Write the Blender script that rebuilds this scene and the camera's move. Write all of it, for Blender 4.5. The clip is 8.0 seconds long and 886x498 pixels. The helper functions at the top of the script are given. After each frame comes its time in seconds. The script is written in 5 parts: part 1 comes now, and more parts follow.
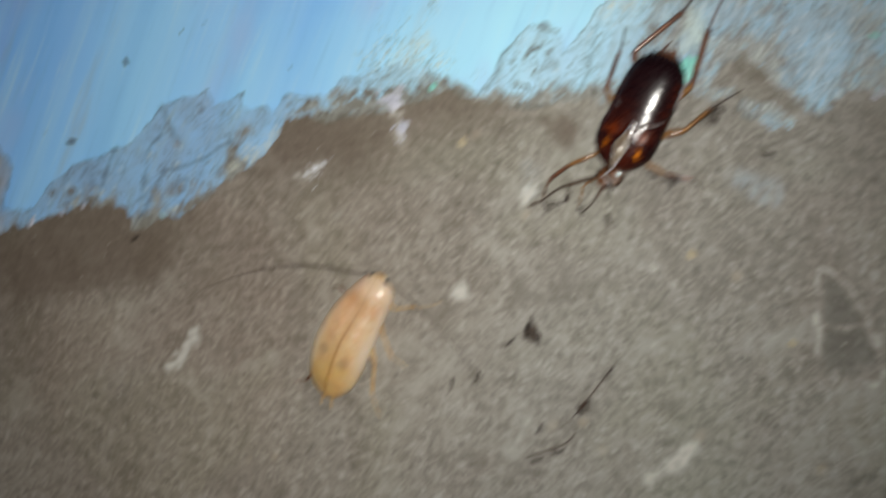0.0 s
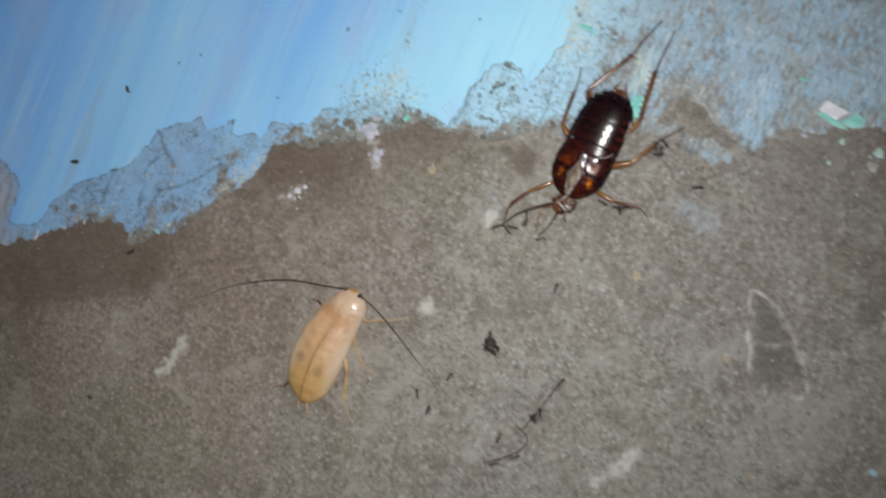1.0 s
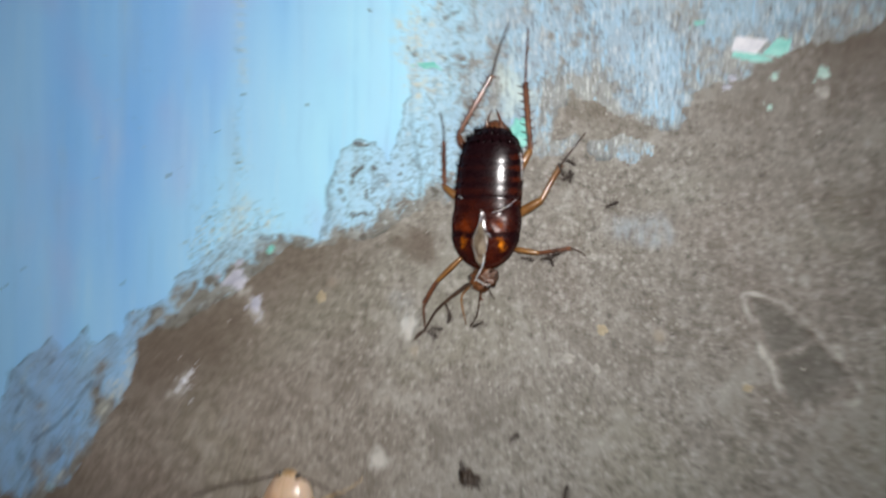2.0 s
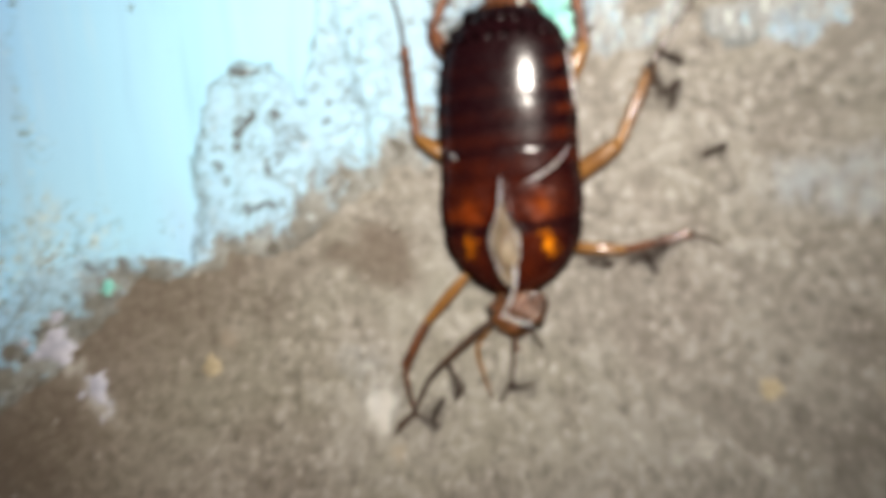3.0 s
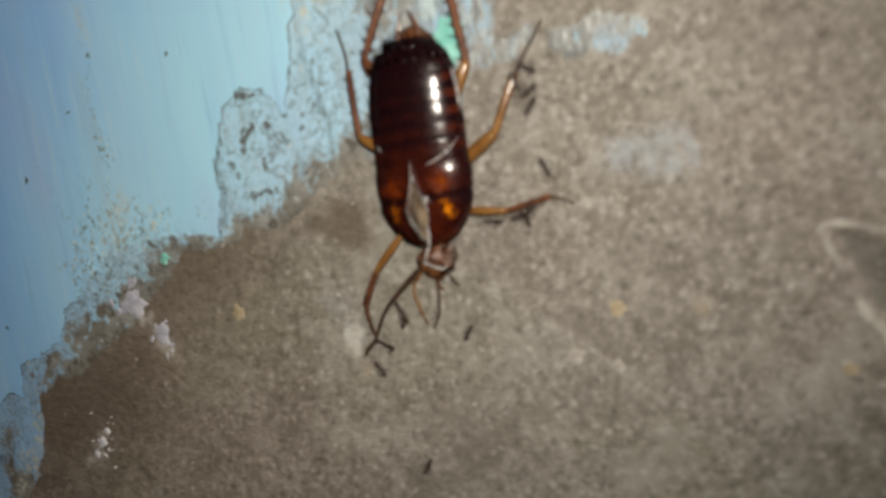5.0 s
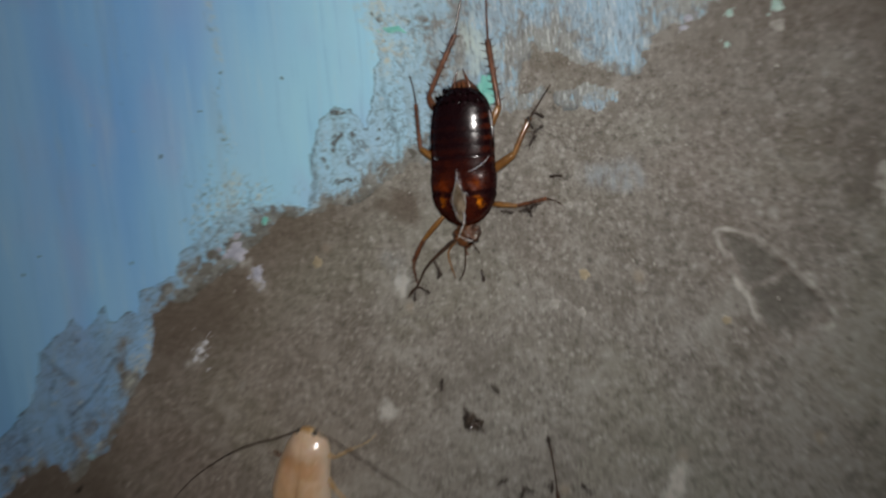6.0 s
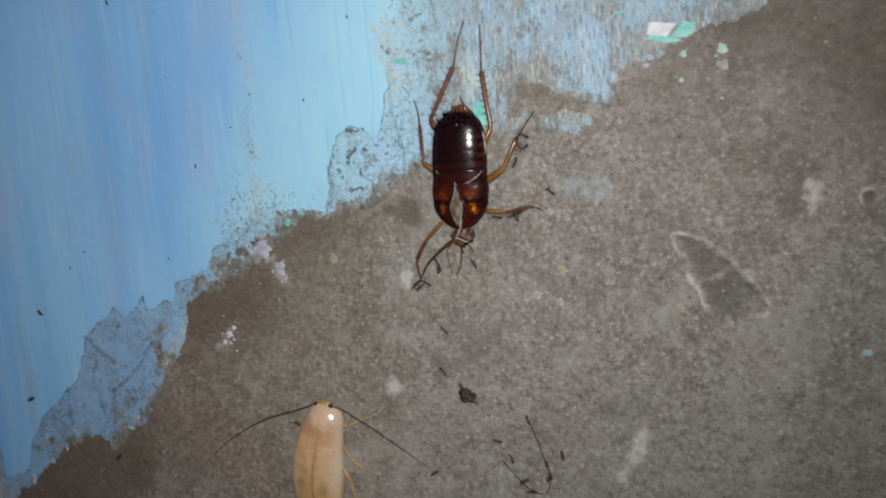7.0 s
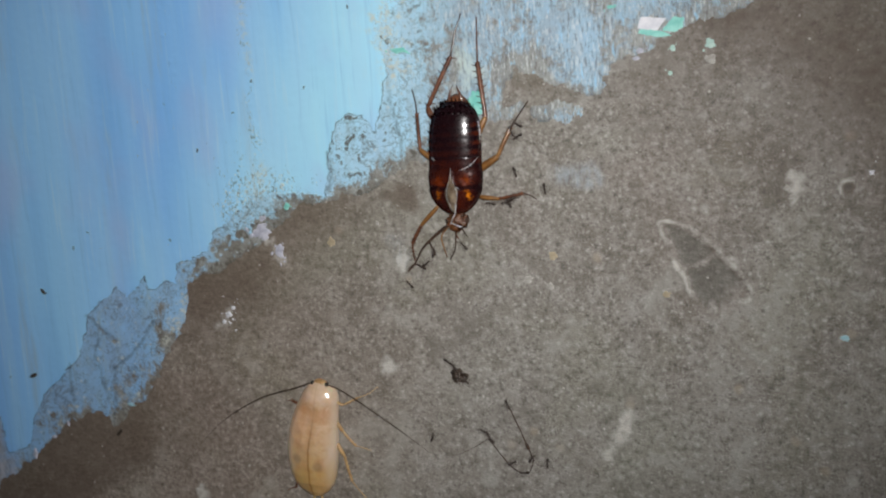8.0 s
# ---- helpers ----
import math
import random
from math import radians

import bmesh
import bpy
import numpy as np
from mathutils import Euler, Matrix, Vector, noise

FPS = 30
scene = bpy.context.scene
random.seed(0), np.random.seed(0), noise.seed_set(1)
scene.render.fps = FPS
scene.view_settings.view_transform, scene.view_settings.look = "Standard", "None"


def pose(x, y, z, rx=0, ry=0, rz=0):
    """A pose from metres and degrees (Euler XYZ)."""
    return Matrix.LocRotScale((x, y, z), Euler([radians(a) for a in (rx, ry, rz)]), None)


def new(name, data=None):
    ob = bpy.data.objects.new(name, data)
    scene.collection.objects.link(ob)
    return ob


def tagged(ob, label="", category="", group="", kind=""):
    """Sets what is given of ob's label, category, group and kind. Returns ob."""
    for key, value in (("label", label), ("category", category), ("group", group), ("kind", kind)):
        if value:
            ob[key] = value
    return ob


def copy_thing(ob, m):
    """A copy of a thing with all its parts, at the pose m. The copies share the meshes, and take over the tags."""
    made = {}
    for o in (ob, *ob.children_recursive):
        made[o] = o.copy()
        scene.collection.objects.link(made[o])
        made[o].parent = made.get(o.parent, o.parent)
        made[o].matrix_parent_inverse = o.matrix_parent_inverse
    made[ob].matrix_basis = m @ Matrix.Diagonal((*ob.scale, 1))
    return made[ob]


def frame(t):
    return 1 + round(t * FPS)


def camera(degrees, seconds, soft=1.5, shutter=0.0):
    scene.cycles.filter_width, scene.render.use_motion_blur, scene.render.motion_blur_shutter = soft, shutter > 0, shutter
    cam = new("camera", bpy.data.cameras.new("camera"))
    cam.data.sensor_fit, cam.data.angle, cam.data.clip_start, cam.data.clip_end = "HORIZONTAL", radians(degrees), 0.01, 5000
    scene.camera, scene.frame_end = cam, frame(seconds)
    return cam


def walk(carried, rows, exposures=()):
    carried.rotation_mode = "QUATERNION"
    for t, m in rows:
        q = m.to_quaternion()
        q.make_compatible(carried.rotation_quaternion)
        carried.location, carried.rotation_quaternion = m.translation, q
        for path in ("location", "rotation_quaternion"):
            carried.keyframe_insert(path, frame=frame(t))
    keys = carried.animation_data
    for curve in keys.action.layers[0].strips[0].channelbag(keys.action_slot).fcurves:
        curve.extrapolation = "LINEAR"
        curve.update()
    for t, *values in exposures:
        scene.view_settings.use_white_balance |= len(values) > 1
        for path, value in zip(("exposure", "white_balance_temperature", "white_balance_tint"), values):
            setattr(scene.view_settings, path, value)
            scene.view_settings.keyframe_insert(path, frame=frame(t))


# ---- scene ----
cam = camera(45.4, 8.0, soft=2.1, shutter=0.9)
# a fixed focus, at the distance from which the camera looks for most of the time
cam.data.dof.use_dof = True
cam.data.dof.focus_distance = 0.200
cam.data.dof.aperture_fstop = 38.0
PATH = [
    (0.0, 0.02272, 0.01012, 0.18299, 1.77, 20.01, 23.07),
    (0.3, 0.01884, 0.00013, 0.18402, 1.31, 20.34, 24.46),
    (0.5, 0.01910, -0.00502, 0.18842, 3.98, 19.68, 25.66),
    (0.8, 0.03089, 0.00793, 0.19386, 4.83, 20.63, 25.35),
    (1.0, 0.03570, 0.01231, 0.19586, 3.95, 20.35, 24.43),
    (1.5, 0.04046, 0.01849, 0.18409, 1.03, 22.82, 18.16),
    (1.7, 0.04093, 0.01977, 0.17355, 0.73, 22.48, 8.72),
    (2.8, 0.00551, 0.02200, 0.08823, -5.48, 18.00, -5.22),
    (3.0, 0.00466, 0.02710, 0.07783, -8.74, 18.67, -6.85),
    (3.3, 0.00205, 0.02368, 0.07111, -5.94, 18.84, -7.27),
    (3.5, 0.00356, 0.02310, 0.07161, -8.23, 20.50, -8.93),
    (4.0, 0.02753, 0.02755, 0.08375, -10.71, 26.64, -13.26),
    (4.2, 0.03287, 0.02265, 0.08651, -10.06, 27.58, -12.38),
    (4.4, 0.03407, 0.02436, 0.09008, -12.07, 26.90, -12.98),
    (4.5, 0.03430, 0.02216, 0.09260, -10.86, 27.27, -12.60),
    (4.7, 0.03445, 0.02266, 0.09404, -11.06, 27.35, -12.29),
    (5.8, 0.04102, 0.03170, 0.13520, -9.91, 22.73, -6.36),
    (6.0, 0.04609, 0.03114, 0.15229, -9.40, 23.32, -5.78),
    (6.5, 0.05304, 0.03834, 0.17531, -9.79, 22.14, -5.68),
    (7.0, 0.05493, 0.03767, 0.17936, -10.12, 22.37, -5.49),
    (7.5, 0.05902, 0.03883, 0.18258, -9.96, 22.51, -5.41),
    (7.9, 0.05690, 0.03798, 0.18548, -10.42, 22.07, -4.63),
    (8.0, 0.05687, 0.03797, 0.18551, -10.43, 22.06, -4.61),
]
EXPOSURES = [
    (0, -0.18, 6600, 5.5), (0.5, -0.12, 6400, 5.5), (1, -0.03, 6300, 9.0), (1.5, -0.04, 6220, 10.0), (1.7, -0.21, 6220, 10.0), (2.2, -0.67, 6575, 10.5),
    (2.8, -1.42, 7000, 11.0), (3.0, -1.74, 7114, 11.0), (3.5, -2.22, 7400, 11.0), (4.0, -2.17, 7000, 11.0), (4.5, -1.89, 7350, 11.0), (4.7, -1.86, 7400, 11.0),
    (5.2, -1.52, 7245, 10.5), (5.8, -1.5, 6700, 10.0), (6, -1.22, 6560, 10.0), (6.5, -0.77, 6400, 10.0), (7, -0.33, 6370, 10.0), (7.5, -0.18, 6370, 10.0),
    (8, -0.22, 6370, 10.0),
]
walk(cam, [(t, pose(x, y, z, rx, ry, rz)) for t, x, y, z, rx, ry, rz in PATH], EXPOSURES)

# ---- light: a dark place, lit by the one small hand torch that is carried beside the camera (built below) ----
world = bpy.data.worlds.new("night")
scene.world = world
world.use_nodes = True
world.node_tree.nodes["Background"].inputs["Color"].default_value = (0.55, 0.62, 0.75, 1)
world.node_tree.nodes["Background"].inputs["Strength"].default_value = 0.05

MM = 0.001


# ---- mesh helpers (numbers in millimetres) ----
class Geo:
    def __init__(self):
        self.v, self.f = [], []

    def add(self, v, f):
        n = len(self.v)
        self.v += [tuple(p) for p in v]
        self.f += [tuple(i + n for i in q) for q in f]
        return self


def smooth_line(pts, k=5):
    """A soft curve through a few points."""
    p = [Vector(q) for q in pts]
    p = [2 * p[0] - p[1]] + p + [2 * p[-1] - p[-2]]
    out = []
    for i in range(1, len(p) - 2):
        a, b, c, d = p[i - 1:i + 3]
        for j in range(k):
            t = j / k
            out.append(0.5 * (2 * b + (c - a) * t + (2 * a - 5 * b + 4 * c - d) * t * t + (3 * b - a - 3 * c + d) * t ** 3))
    return out + [p[-2]]


def tube(pts, radii, n=8, k=5):
    """A round rod along a soft curve; radii go from end to end."""
    line = smooth_line(pts, k) if len(pts) > 2 else [Vector(pts[0]).lerp(Vector(pts[1]), i / 4) for i in range(5)]
    v, f = [], []
    for i, p in enumerate(line):
        d = (line[min(i + 1, len(line) - 1)] - line[max(i - 1, 0)]).normalized()
        a = d.cross(Vector((0, 0, 1)))
        a = a.normalized() if a.length > 1e-3 else Vector((1, 0, 0))
        b = a.cross(d)
        s = i / (len(line) - 1)
        r = np.interp(s, np.linspace(0, 1, len(radii)), radii)
        for j in range(n):
            w = 2 * math.pi * j / n
            v.append(p + (a * math.cos(w) + b * math.sin(w)) * r)
    m = len(line)
    for i in range(m - 1):
        for j in range(n):
            f.append((i * n + j, i * n + (j + 1) % n, (i + 1) * n + (j + 1) % n, (i + 1) * n + j))
    f += [tuple(range(n - 1, -1, -1)), tuple((m - 1) * n + j for j in range(n))]
    return v, f


def spine(p, d, r=0.07):
    """A thorn at p along d."""
    p, d = Vector(p), Vector(d)
    a = d.cross(Vector((0.3, 0.2, 1))).normalized()
    b = a.cross(d).normalized()
    v = [p + (a * math.cos(w) + b * math.sin(w)) * r for w in (0, 2.1, 4.2)] + [p + d]
    return v, [(0, 1, 3), (1, 2, 3), (2, 0, 3)]


def lump(c, r, n=12, m=8, rough=0.0, seed=0.0):
    """A rounded body with half-axes r about c."""
    v, f = [], []
    for i in range(m + 1):
        th = math.pi * i / m
        for j in range(n):
            ph = 2 * math.pi * j / n
            d = Vector((math.sin(th) * math.cos(ph), math.sin(th) * math.sin(ph), math.cos(th)))
            s = 1 + rough * noise.noise(d * 1.7 + Vector((seed, seed * 2.3, 0))) if rough else 1
            v.append((c[0] + r[0] * d.x * s, c[1] + r[1] * d.y * s, c[2] + r[2] * d.z * s))
    for i in range(m):
        for j in range(n):
            f.append((i * n + j, (i + 1) * n + j, (i + 1) * n + (j + 1) % n, i * n + (j + 1) % n))
    return v, f


def mesh_of(name, v, f, mat, smooth=True):
    me = bpy.data.meshes.new(name)
    me.from_pydata([(p[0] * MM, p[1] * MM, p[2] * MM) for p in v], [], f)
    me.materials.append(mat)
    if smooth:
        me.polygons.foreach_set("use_smooth", [True] * len(me.polygons))
    me.update()
    return me


def part(name, geo, mat, parent, label="", smooth=True):
    ob = new(name, mesh_of(name, geo.v, geo.f, mat, smooth))
    ob.parent = parent
    if label:
        ob["label"] = label
    return ob


def thing(name, x, y, label, category, group="", z=0.0, turn=0.0):
    ob = new(name)
    ob.empty_display_size = 0.002
    ob.matrix_world = pose(x * MM, y * MM, z * MM, 0, 0, turn)
    return tagged(ob, label, category, group)


def solid(name, geo, mat, x, y, label, category, group="", z=0.0, turn=0.0, smooth=True, kind=""):
    """A thing that is one mesh."""
    ob = new(name, mesh_of(name, geo.v, geo.f, mat, smooth))
    ob.matrix_world = pose(x * MM, y * MM, z * MM, 0, 0, turn)
    return tagged(ob, label, category, group, kind)


# ---- materials ----
class Nodes:
    """Short hand for building a node tree."""

    def __init__(self, tree):
        self.t = tree

    def n(self, kind, **sets):
        node = self.t.nodes.new(kind)
        for key, val in sets.items():
            sock = node.inputs[key.replace("_", " ")] if key.replace("_", " ") in node.inputs else None
            if sock is None:
                raise KeyError(key)
            if isinstance(val, bpy.types.NodeSocket):
                self.t.links.new(val, sock)
            else:
                sock.default_value = val
        return node

    def pos(self, sx=1.0, sy=1.0, sz=1.0):
        g = self.t.nodes.new("ShaderNodeTexCoord")
        m = self.t.nodes.new("ShaderNodeMapping")
        m.inputs["Scale"].default_value = (sx, sy, sz)
        self.t.links.new(g.outputs["Object"], m.inputs["Vector"])
        return m.outputs["Vector"]

    def noise(self, vec, scale, detail=3.0, rough=0.55, distort=0.0):
        return self.n("ShaderNodeTexNoise", Vector=vec, Scale=scale, Detail=detail, Roughness=rough, Distortion=distort).outputs["Fac"]

    def span(self, val, a, b, c=0.0, d=1.0):
        m = self.t.nodes.new("ShaderNodeMapRange")
        m.interpolation_type = "SMOOTHSTEP"
        self.t.links.new(val, m.inputs["Value"])
        for key, x in (("From Min", a), ("From Max", b), ("To Min", c), ("To Max", d)):
            if isinstance(x, bpy.types.NodeSocket):
                self.t.links.new(x, m.inputs[key])
            else:
                m.inputs[key].default_value = x
        return m.outputs["Result"]

    def math(self, op, a, b=0.0, clamp=False):
        m = self.t.nodes.new("ShaderNodeMath")
        m.operation, m.use_clamp = op, clamp
        for i, x in enumerate((a, b)):
            if isinstance(x, bpy.types.NodeSocket):
                self.t.links.new(x, m.inputs[i])
            else:
                m.inputs[i].default_value = x
        return m.outputs[0]

    def mix(self, fac, a, b, mode="MIX"):
        m = self.t.nodes.new("ShaderNodeMix")
        m.data_type, m.blend_type = "RGBA", mode
        for i, x in ((0, fac), (6, a), (7, b)):
            if isinstance(x, bpy.types.NodeSocket):
                self.t.links.new(x, m.inputs[i])
            else:
                m.inputs[i].default_value = x if i == 0 else (*x, 1) if len(x) == 3 else x
        return m.outputs[2]

    def attr(self, name):
        a = self.t.nodes.new("ShaderNodeAttribute")
        a.attribute_name = name
        return a.outputs["Fac"]

    def bump(self, height, strength, dist):
        return self.n("ShaderNodeBump", Height=height, Strength=strength, Distance=dist).outputs["Normal"]

    def shade(self, **sets):
        b = self.t.nodes["Principled BSDF"]
        for key, val in sets.items():
            sock = b.inputs[key.replace("_", " ")]
            if isinstance(val, bpy.types.NodeSocket):
                self.t.links.new(val, sock)
            else:
                sock.default_value = (*val, 1) if isinstance(val, tuple) and len(val) == 3 and sock.type == "RGBA" else val


def material(name):
    m = bpy.data.materials.new(name)
    m.use_nodes = True
    return m, Nodes(m.node_tree)


def concrete_nodes(k):
    """Colour, height and roughness of the worn cement floor."""
    p = k.pos()
    big = k.noise(p, 20, 4, 0.6)
    mid = k.noise(p, 130, 4, 0.65, 0.4)
    soft = k.noise(p, 380, 3, 0.6, 0.3)
    fine = k.noise(p, 950, 3, 0.65)
    grit = k.noise(p, 2600, 2, 0.6)
    crunch = k.span(k.noise(p, 240, 3, 0.6), 0.34, 0.66, 0.08, 0.40)
    col = k.mix(k.span(big, 0.3, 0.7), (0.160, 0.140, 0.113), (0.262, 0.247, 0.220))
    col = k.mix(k.span(mid, 0.35, 0.68, 0, 0.85), col, (0.275, 0.258, 0.228))
    col = k.mix(k.span(k.noise(p, 62, 3, 0.6), 0.48, 0.70, 0, 0.7), col, (0.140, 0.120, 0.094))
    col = k.mix(k.span(k.noise(p, 36, 3, 0.55, 0.5), 0.46, 0.64, 0, 0.55), col, (0.205, 0.196, 0.150))
    col = k.mix(k.span(k.noise(p, 90, 4, 0.6), 0.54, 0.72, 0, 0.5), col, (0.30, 0.285, 0.262))
    col = k.mix(k.span(soft, 0.5, 0.68, 0, 0.6), col, (0.335, 0.318, 0.285))
    col = k.mix(k.span(soft, 0.48, 0.30, 0, 0.58), col, (0.112, 0.097, 0.079))
    col = k.mix(k.span(fine, 0.53, 0.70, 0, 0.6), col, (0.45, 0.43, 0.395))
    col = k.mix(k.span(fine, 0.47, 0.32, 0, 0.62), col, (0.062, 0.053, 0.044))
    col = k.mix(k.math("MULTIPLY", k.span(grit, 0.55, 0.68), crunch), col, (0.55, 0.53, 0.50))
    col = k.mix(k.math("MULTIPLY", k.span(grit, 0.45, 0.33), crunch), col, (0.045, 0.040, 0.034))
    tint = k.noise(p, 16, 4, 0.62, 0.6)
    col = k.mix(k.span(tint, 0.52, 0.68, 0, 0.42), col, k.mix(k.span(fine, 0.35, 0.65), (0.150, 0.155, 0.118), (0.285, 0.288, 0.238)))
    col = k.mix(k.span(tint, 0.46, 0.32, 0, 0.42), col, k.mix(k.span(fine, 0.35, 0.65), (0.155, 0.122, 0.100), (0.300, 0.262, 0.232)))
    cloud = k.noise(p, 75, 4, 0.6, 0.8)
    col = k.mix(k.span(cloud, 0.54, 0.68, 0, 0.5), col, (0.345, 0.335, 0.300))
    col = k.mix(k.span(cloud, 0.45, 0.31, 0, 0.5), col, (0.130, 0.115, 0.094))
    cell = k.n("ShaderNodeTexVoronoi", Vector=p, Scale=210.0, Randomness=1.0)
    pick = k.n("ShaderNodeSeparateColor", Color=cell.outputs["Color"])
    blob = k.math("ADD", cell.outputs["Distance"], k.math("MULTIPLY", fine, 0.22))
    stone = k.math("MULTIPLY", k.span(blob, 0.38, 0.18), k.span(pick.outputs["Red"], 0.88, 0.92))
    col = k.mix(k.math("MULTIPLY", stone, 0.62), col, k.mix(pick.outputs["Green"], (0.30, 0.24, 0.165), (0.46, 0.445, 0.41)))
    sand = k.n("ShaderNodeTexVoronoi", Vector=p, Scale=1000.0, Randomness=1.0)
    which = k.n("ShaderNodeSeparateColor", Color=sand.outputs["Color"])
    fleck = k.math("MULTIPLY", k.span(k.math("ADD", sand.outputs["Distance"], k.math("MULTIPLY", grit, 0.6)), 0.78, 0.5), k.span(which.outputs["Red"], 0.78, 0.84))
    col = k.mix(k.math("MULTIPLY", fleck, 0.42), col, k.mix(k.span(which.outputs["Blue"], 0.45, 0.55), (0.05, 0.043, 0.036), (0.52, 0.50, 0.46)))
    height = k.math("ADD", k.math("MULTIPLY", fine, 0.6), k.math("ADD", k.math("MULTIPLY", grit, 0.45), k.math("MULTIPLY", soft, 0.5)))
    return p, col, height


def make_concrete():
    m, k = material("cement_floor")
    p, col, height = concrete_nodes(k)
    fray = k.noise(p, 420, 3, 0.65)
    warm_tint = k.n("ShaderNodeVectorMath", Vector=col)
    warm_tint.operation = "MULTIPLY"
    warm_tint.inputs[1].default_value = (1.055, 0.98, 0.93)
    col = k.mix(k.attr("rosy"), col, warm_tint.outputs[0])
    stain_shade, lime, hollow_shade = k.attr("stain_shade"), k.attr("lime"), k.attr("hollow_shade")
    col = k.mix(k.span(k.math("ADD", stain_shade, k.math("MULTIPLY", fray, 0.5)), 0.35, 1.25, 0, 0.72), col, (0.108, 0.077, 0.055))
    # shade inside the leaf and the round hole, put into the colour
    col = k.mix(k.span(k.math("ADD", hollow_shade, k.math("MULTIPLY", fray, 0.3)), 0.35, 1.1, 0, 0.62), col, (0.092, 0.088, 0.072))
    col = k.mix(k.span(k.math("ADD", lime, k.math("MULTIPLY", fray, 0.9)), 0.62, 1.2, 0, 0.88), col, (0.54, 0.52, 0.475))
    col = k.mix(k.math("MULTIPLY", k.attr("smear"), k.span(k.noise(k.pos(1, 0.4, 1), 900, 3, 0.6), 0.35, 0.65, 0.1, 0.6)), col, (0.36, 0.41, 0.45))
    k.shade(Base_Color=col, Roughness=k.span(fray, 0.3, 0.7, 0.55, 0.8), Normal=k.bump(height, 0.6, 0.0006))
    return m


def make_paint():
    m, k = material("worn_blue_paint")
    p, con, height = concrete_nodes(k)
    strokes = k.noise(k.pos(1, 0.045, 1), 130, 3, 0.5)
    strokes2 = k.noise(k.pos(1, 0.05, 1), 800, 3, 0.6)
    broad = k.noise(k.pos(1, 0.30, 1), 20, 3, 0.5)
    paleness = k.attr("paleness")
    near = k.math("ADD", paleness, k.span(broad, 0.3, 0.7, -0.28, 0.28), True)
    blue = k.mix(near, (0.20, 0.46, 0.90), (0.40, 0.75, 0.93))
    blue = k.mix(k.span(strokes, 0.42, 0.7, 0, 0.32), blue, (0.42, 0.68, 0.88))
    blue = k.mix(k.span(strokes, 0.5, 0.3, 0, 0.30), blue, (0.16, 0.40, 0.76))
    blue = k.mix(k.span(k.noise(k.pos(1, 0.5, 1), 48, 3, 0.5), 0.50, 0.70, 0, 0.48), blue, (0.40, 0.50, 0.78))
    blue = k.mix(k.span(strokes2, 0.56, 0.72, 0, 0.28), blue, (0.56, 0.74, 0.84))
    blue = k.mix(k.span(strokes2, 0.44, 0.28, 0, 0.3), blue, (0.20, 0.42, 0.68))
    grey = k.noise(k.pos(1, 0.02, 1), 95, 2, 0.5)
    blue = k.mix(k.span(grey, 0.62, 0.74, 0, 0.45), blue, (0.38, 0.48, 0.56))
    scuff = k.noise(k.pos(1, 0.12, 1), 75, 5, 0.7)
    blue = k.mix(k.span(scuff, 0.57, 0.72, 0, 0.5), blue, (0.36, 0.44, 0.52))
    dots = k.noise(p, 480, 2, 0.5)
    blue = k.mix(k.span(dots, 0.765, 0.80, 0, 0.8), blue, (0.10, 0.12, 0.15))
    # chipped flecks along the scuffs
    scuffed = k.attr("scuff")
    chips = k.noise(k.pos(1, 0.5, 1), 2300, 4, 0.7, 0.5)
    rise = k.math("MULTIPLY", scuffed, 0.185)
    blue = k.mix(k.span(chips, k.math("SUBTRACT", 0.73, rise), k.math("SUBTRACT", 0.77, rise), 0, 0.85), blue, k.mix(k.span(dots, 0.4, 0.6), (0.10, 0.11, 0.09), (0.30, 0.33, 0.29)))
    light = k.noise(k.pos(1, 0.6, 1.9), 2000, 4, 0.7, 0.5)
    blue = k.mix(k.span(light, k.math("SUBTRACT", 0.76, rise), k.math("SUBTRACT", 0.81, rise), 0, 0.8), blue, (0.74, 0.78, 0.70))
    # thin, rubbed paint
    cover, line = k.attr("cover"), k.attr("rim")
    ragged = k.math("ADD", k.attr("core"), k.span(k.noise(p, 700, 3, 0.6), 0.2, 0.8, -0.35, 0.35))
    torn = k.math("MULTIPLY", k.attr("frayed"), k.span(k.noise(p, 1300, 5, 0.75, 0.5), 0.25, 0.75, -3.2, 3.2))
    ragged = k.math("ADD", ragged, torn)
    sound = k.span(ragged, -0.06, 0.06)
    brink = k.span(k.math("ABSOLUTE", k.math("ADD", ragged, 0.06)), 0.15, 0.04)
    fleck = k.noise(p, 850, 5, 0.75, 0.6)
    fleck2 = k.noise(k.pos(1, 0.32, 1), 640, 5, 0.75, 0.3)
    clump = k.noise(p, 300, 6, 0.78, 0.5)
    both = k.math("ADD", k.math("MULTIPLY", k.math("ADD", fleck, fleck2), 0.30), k.math("MULTIPLY", clump, 0.40))
    keep = k.span(both, k.math("SUBTRACT", 0.69, k.math("MULTIPLY", cover, 0.46)), k.math("SUBTRACT", 0.80, k.math("MULTIPLY", cover, 0.46)))
    patch = k.noise(p, 170, 4, 0.65)
    rubbed = k.attr("rubbed")
    film_tint = k.mix(rubbed, k.mix(k.span(paleness, 0.45, 0.9), (0.25, 0.38, 0.56), (0.41, 0.64, 0.78)), (0.30, 0.385, 0.455))
    thin = k.mix(k.math("ADD", k.span(patch, 0.3, 0.7, 0.45, 0.85), k.math("MULTIPLY", rubbed, 0.15), True), blue, film_tint)
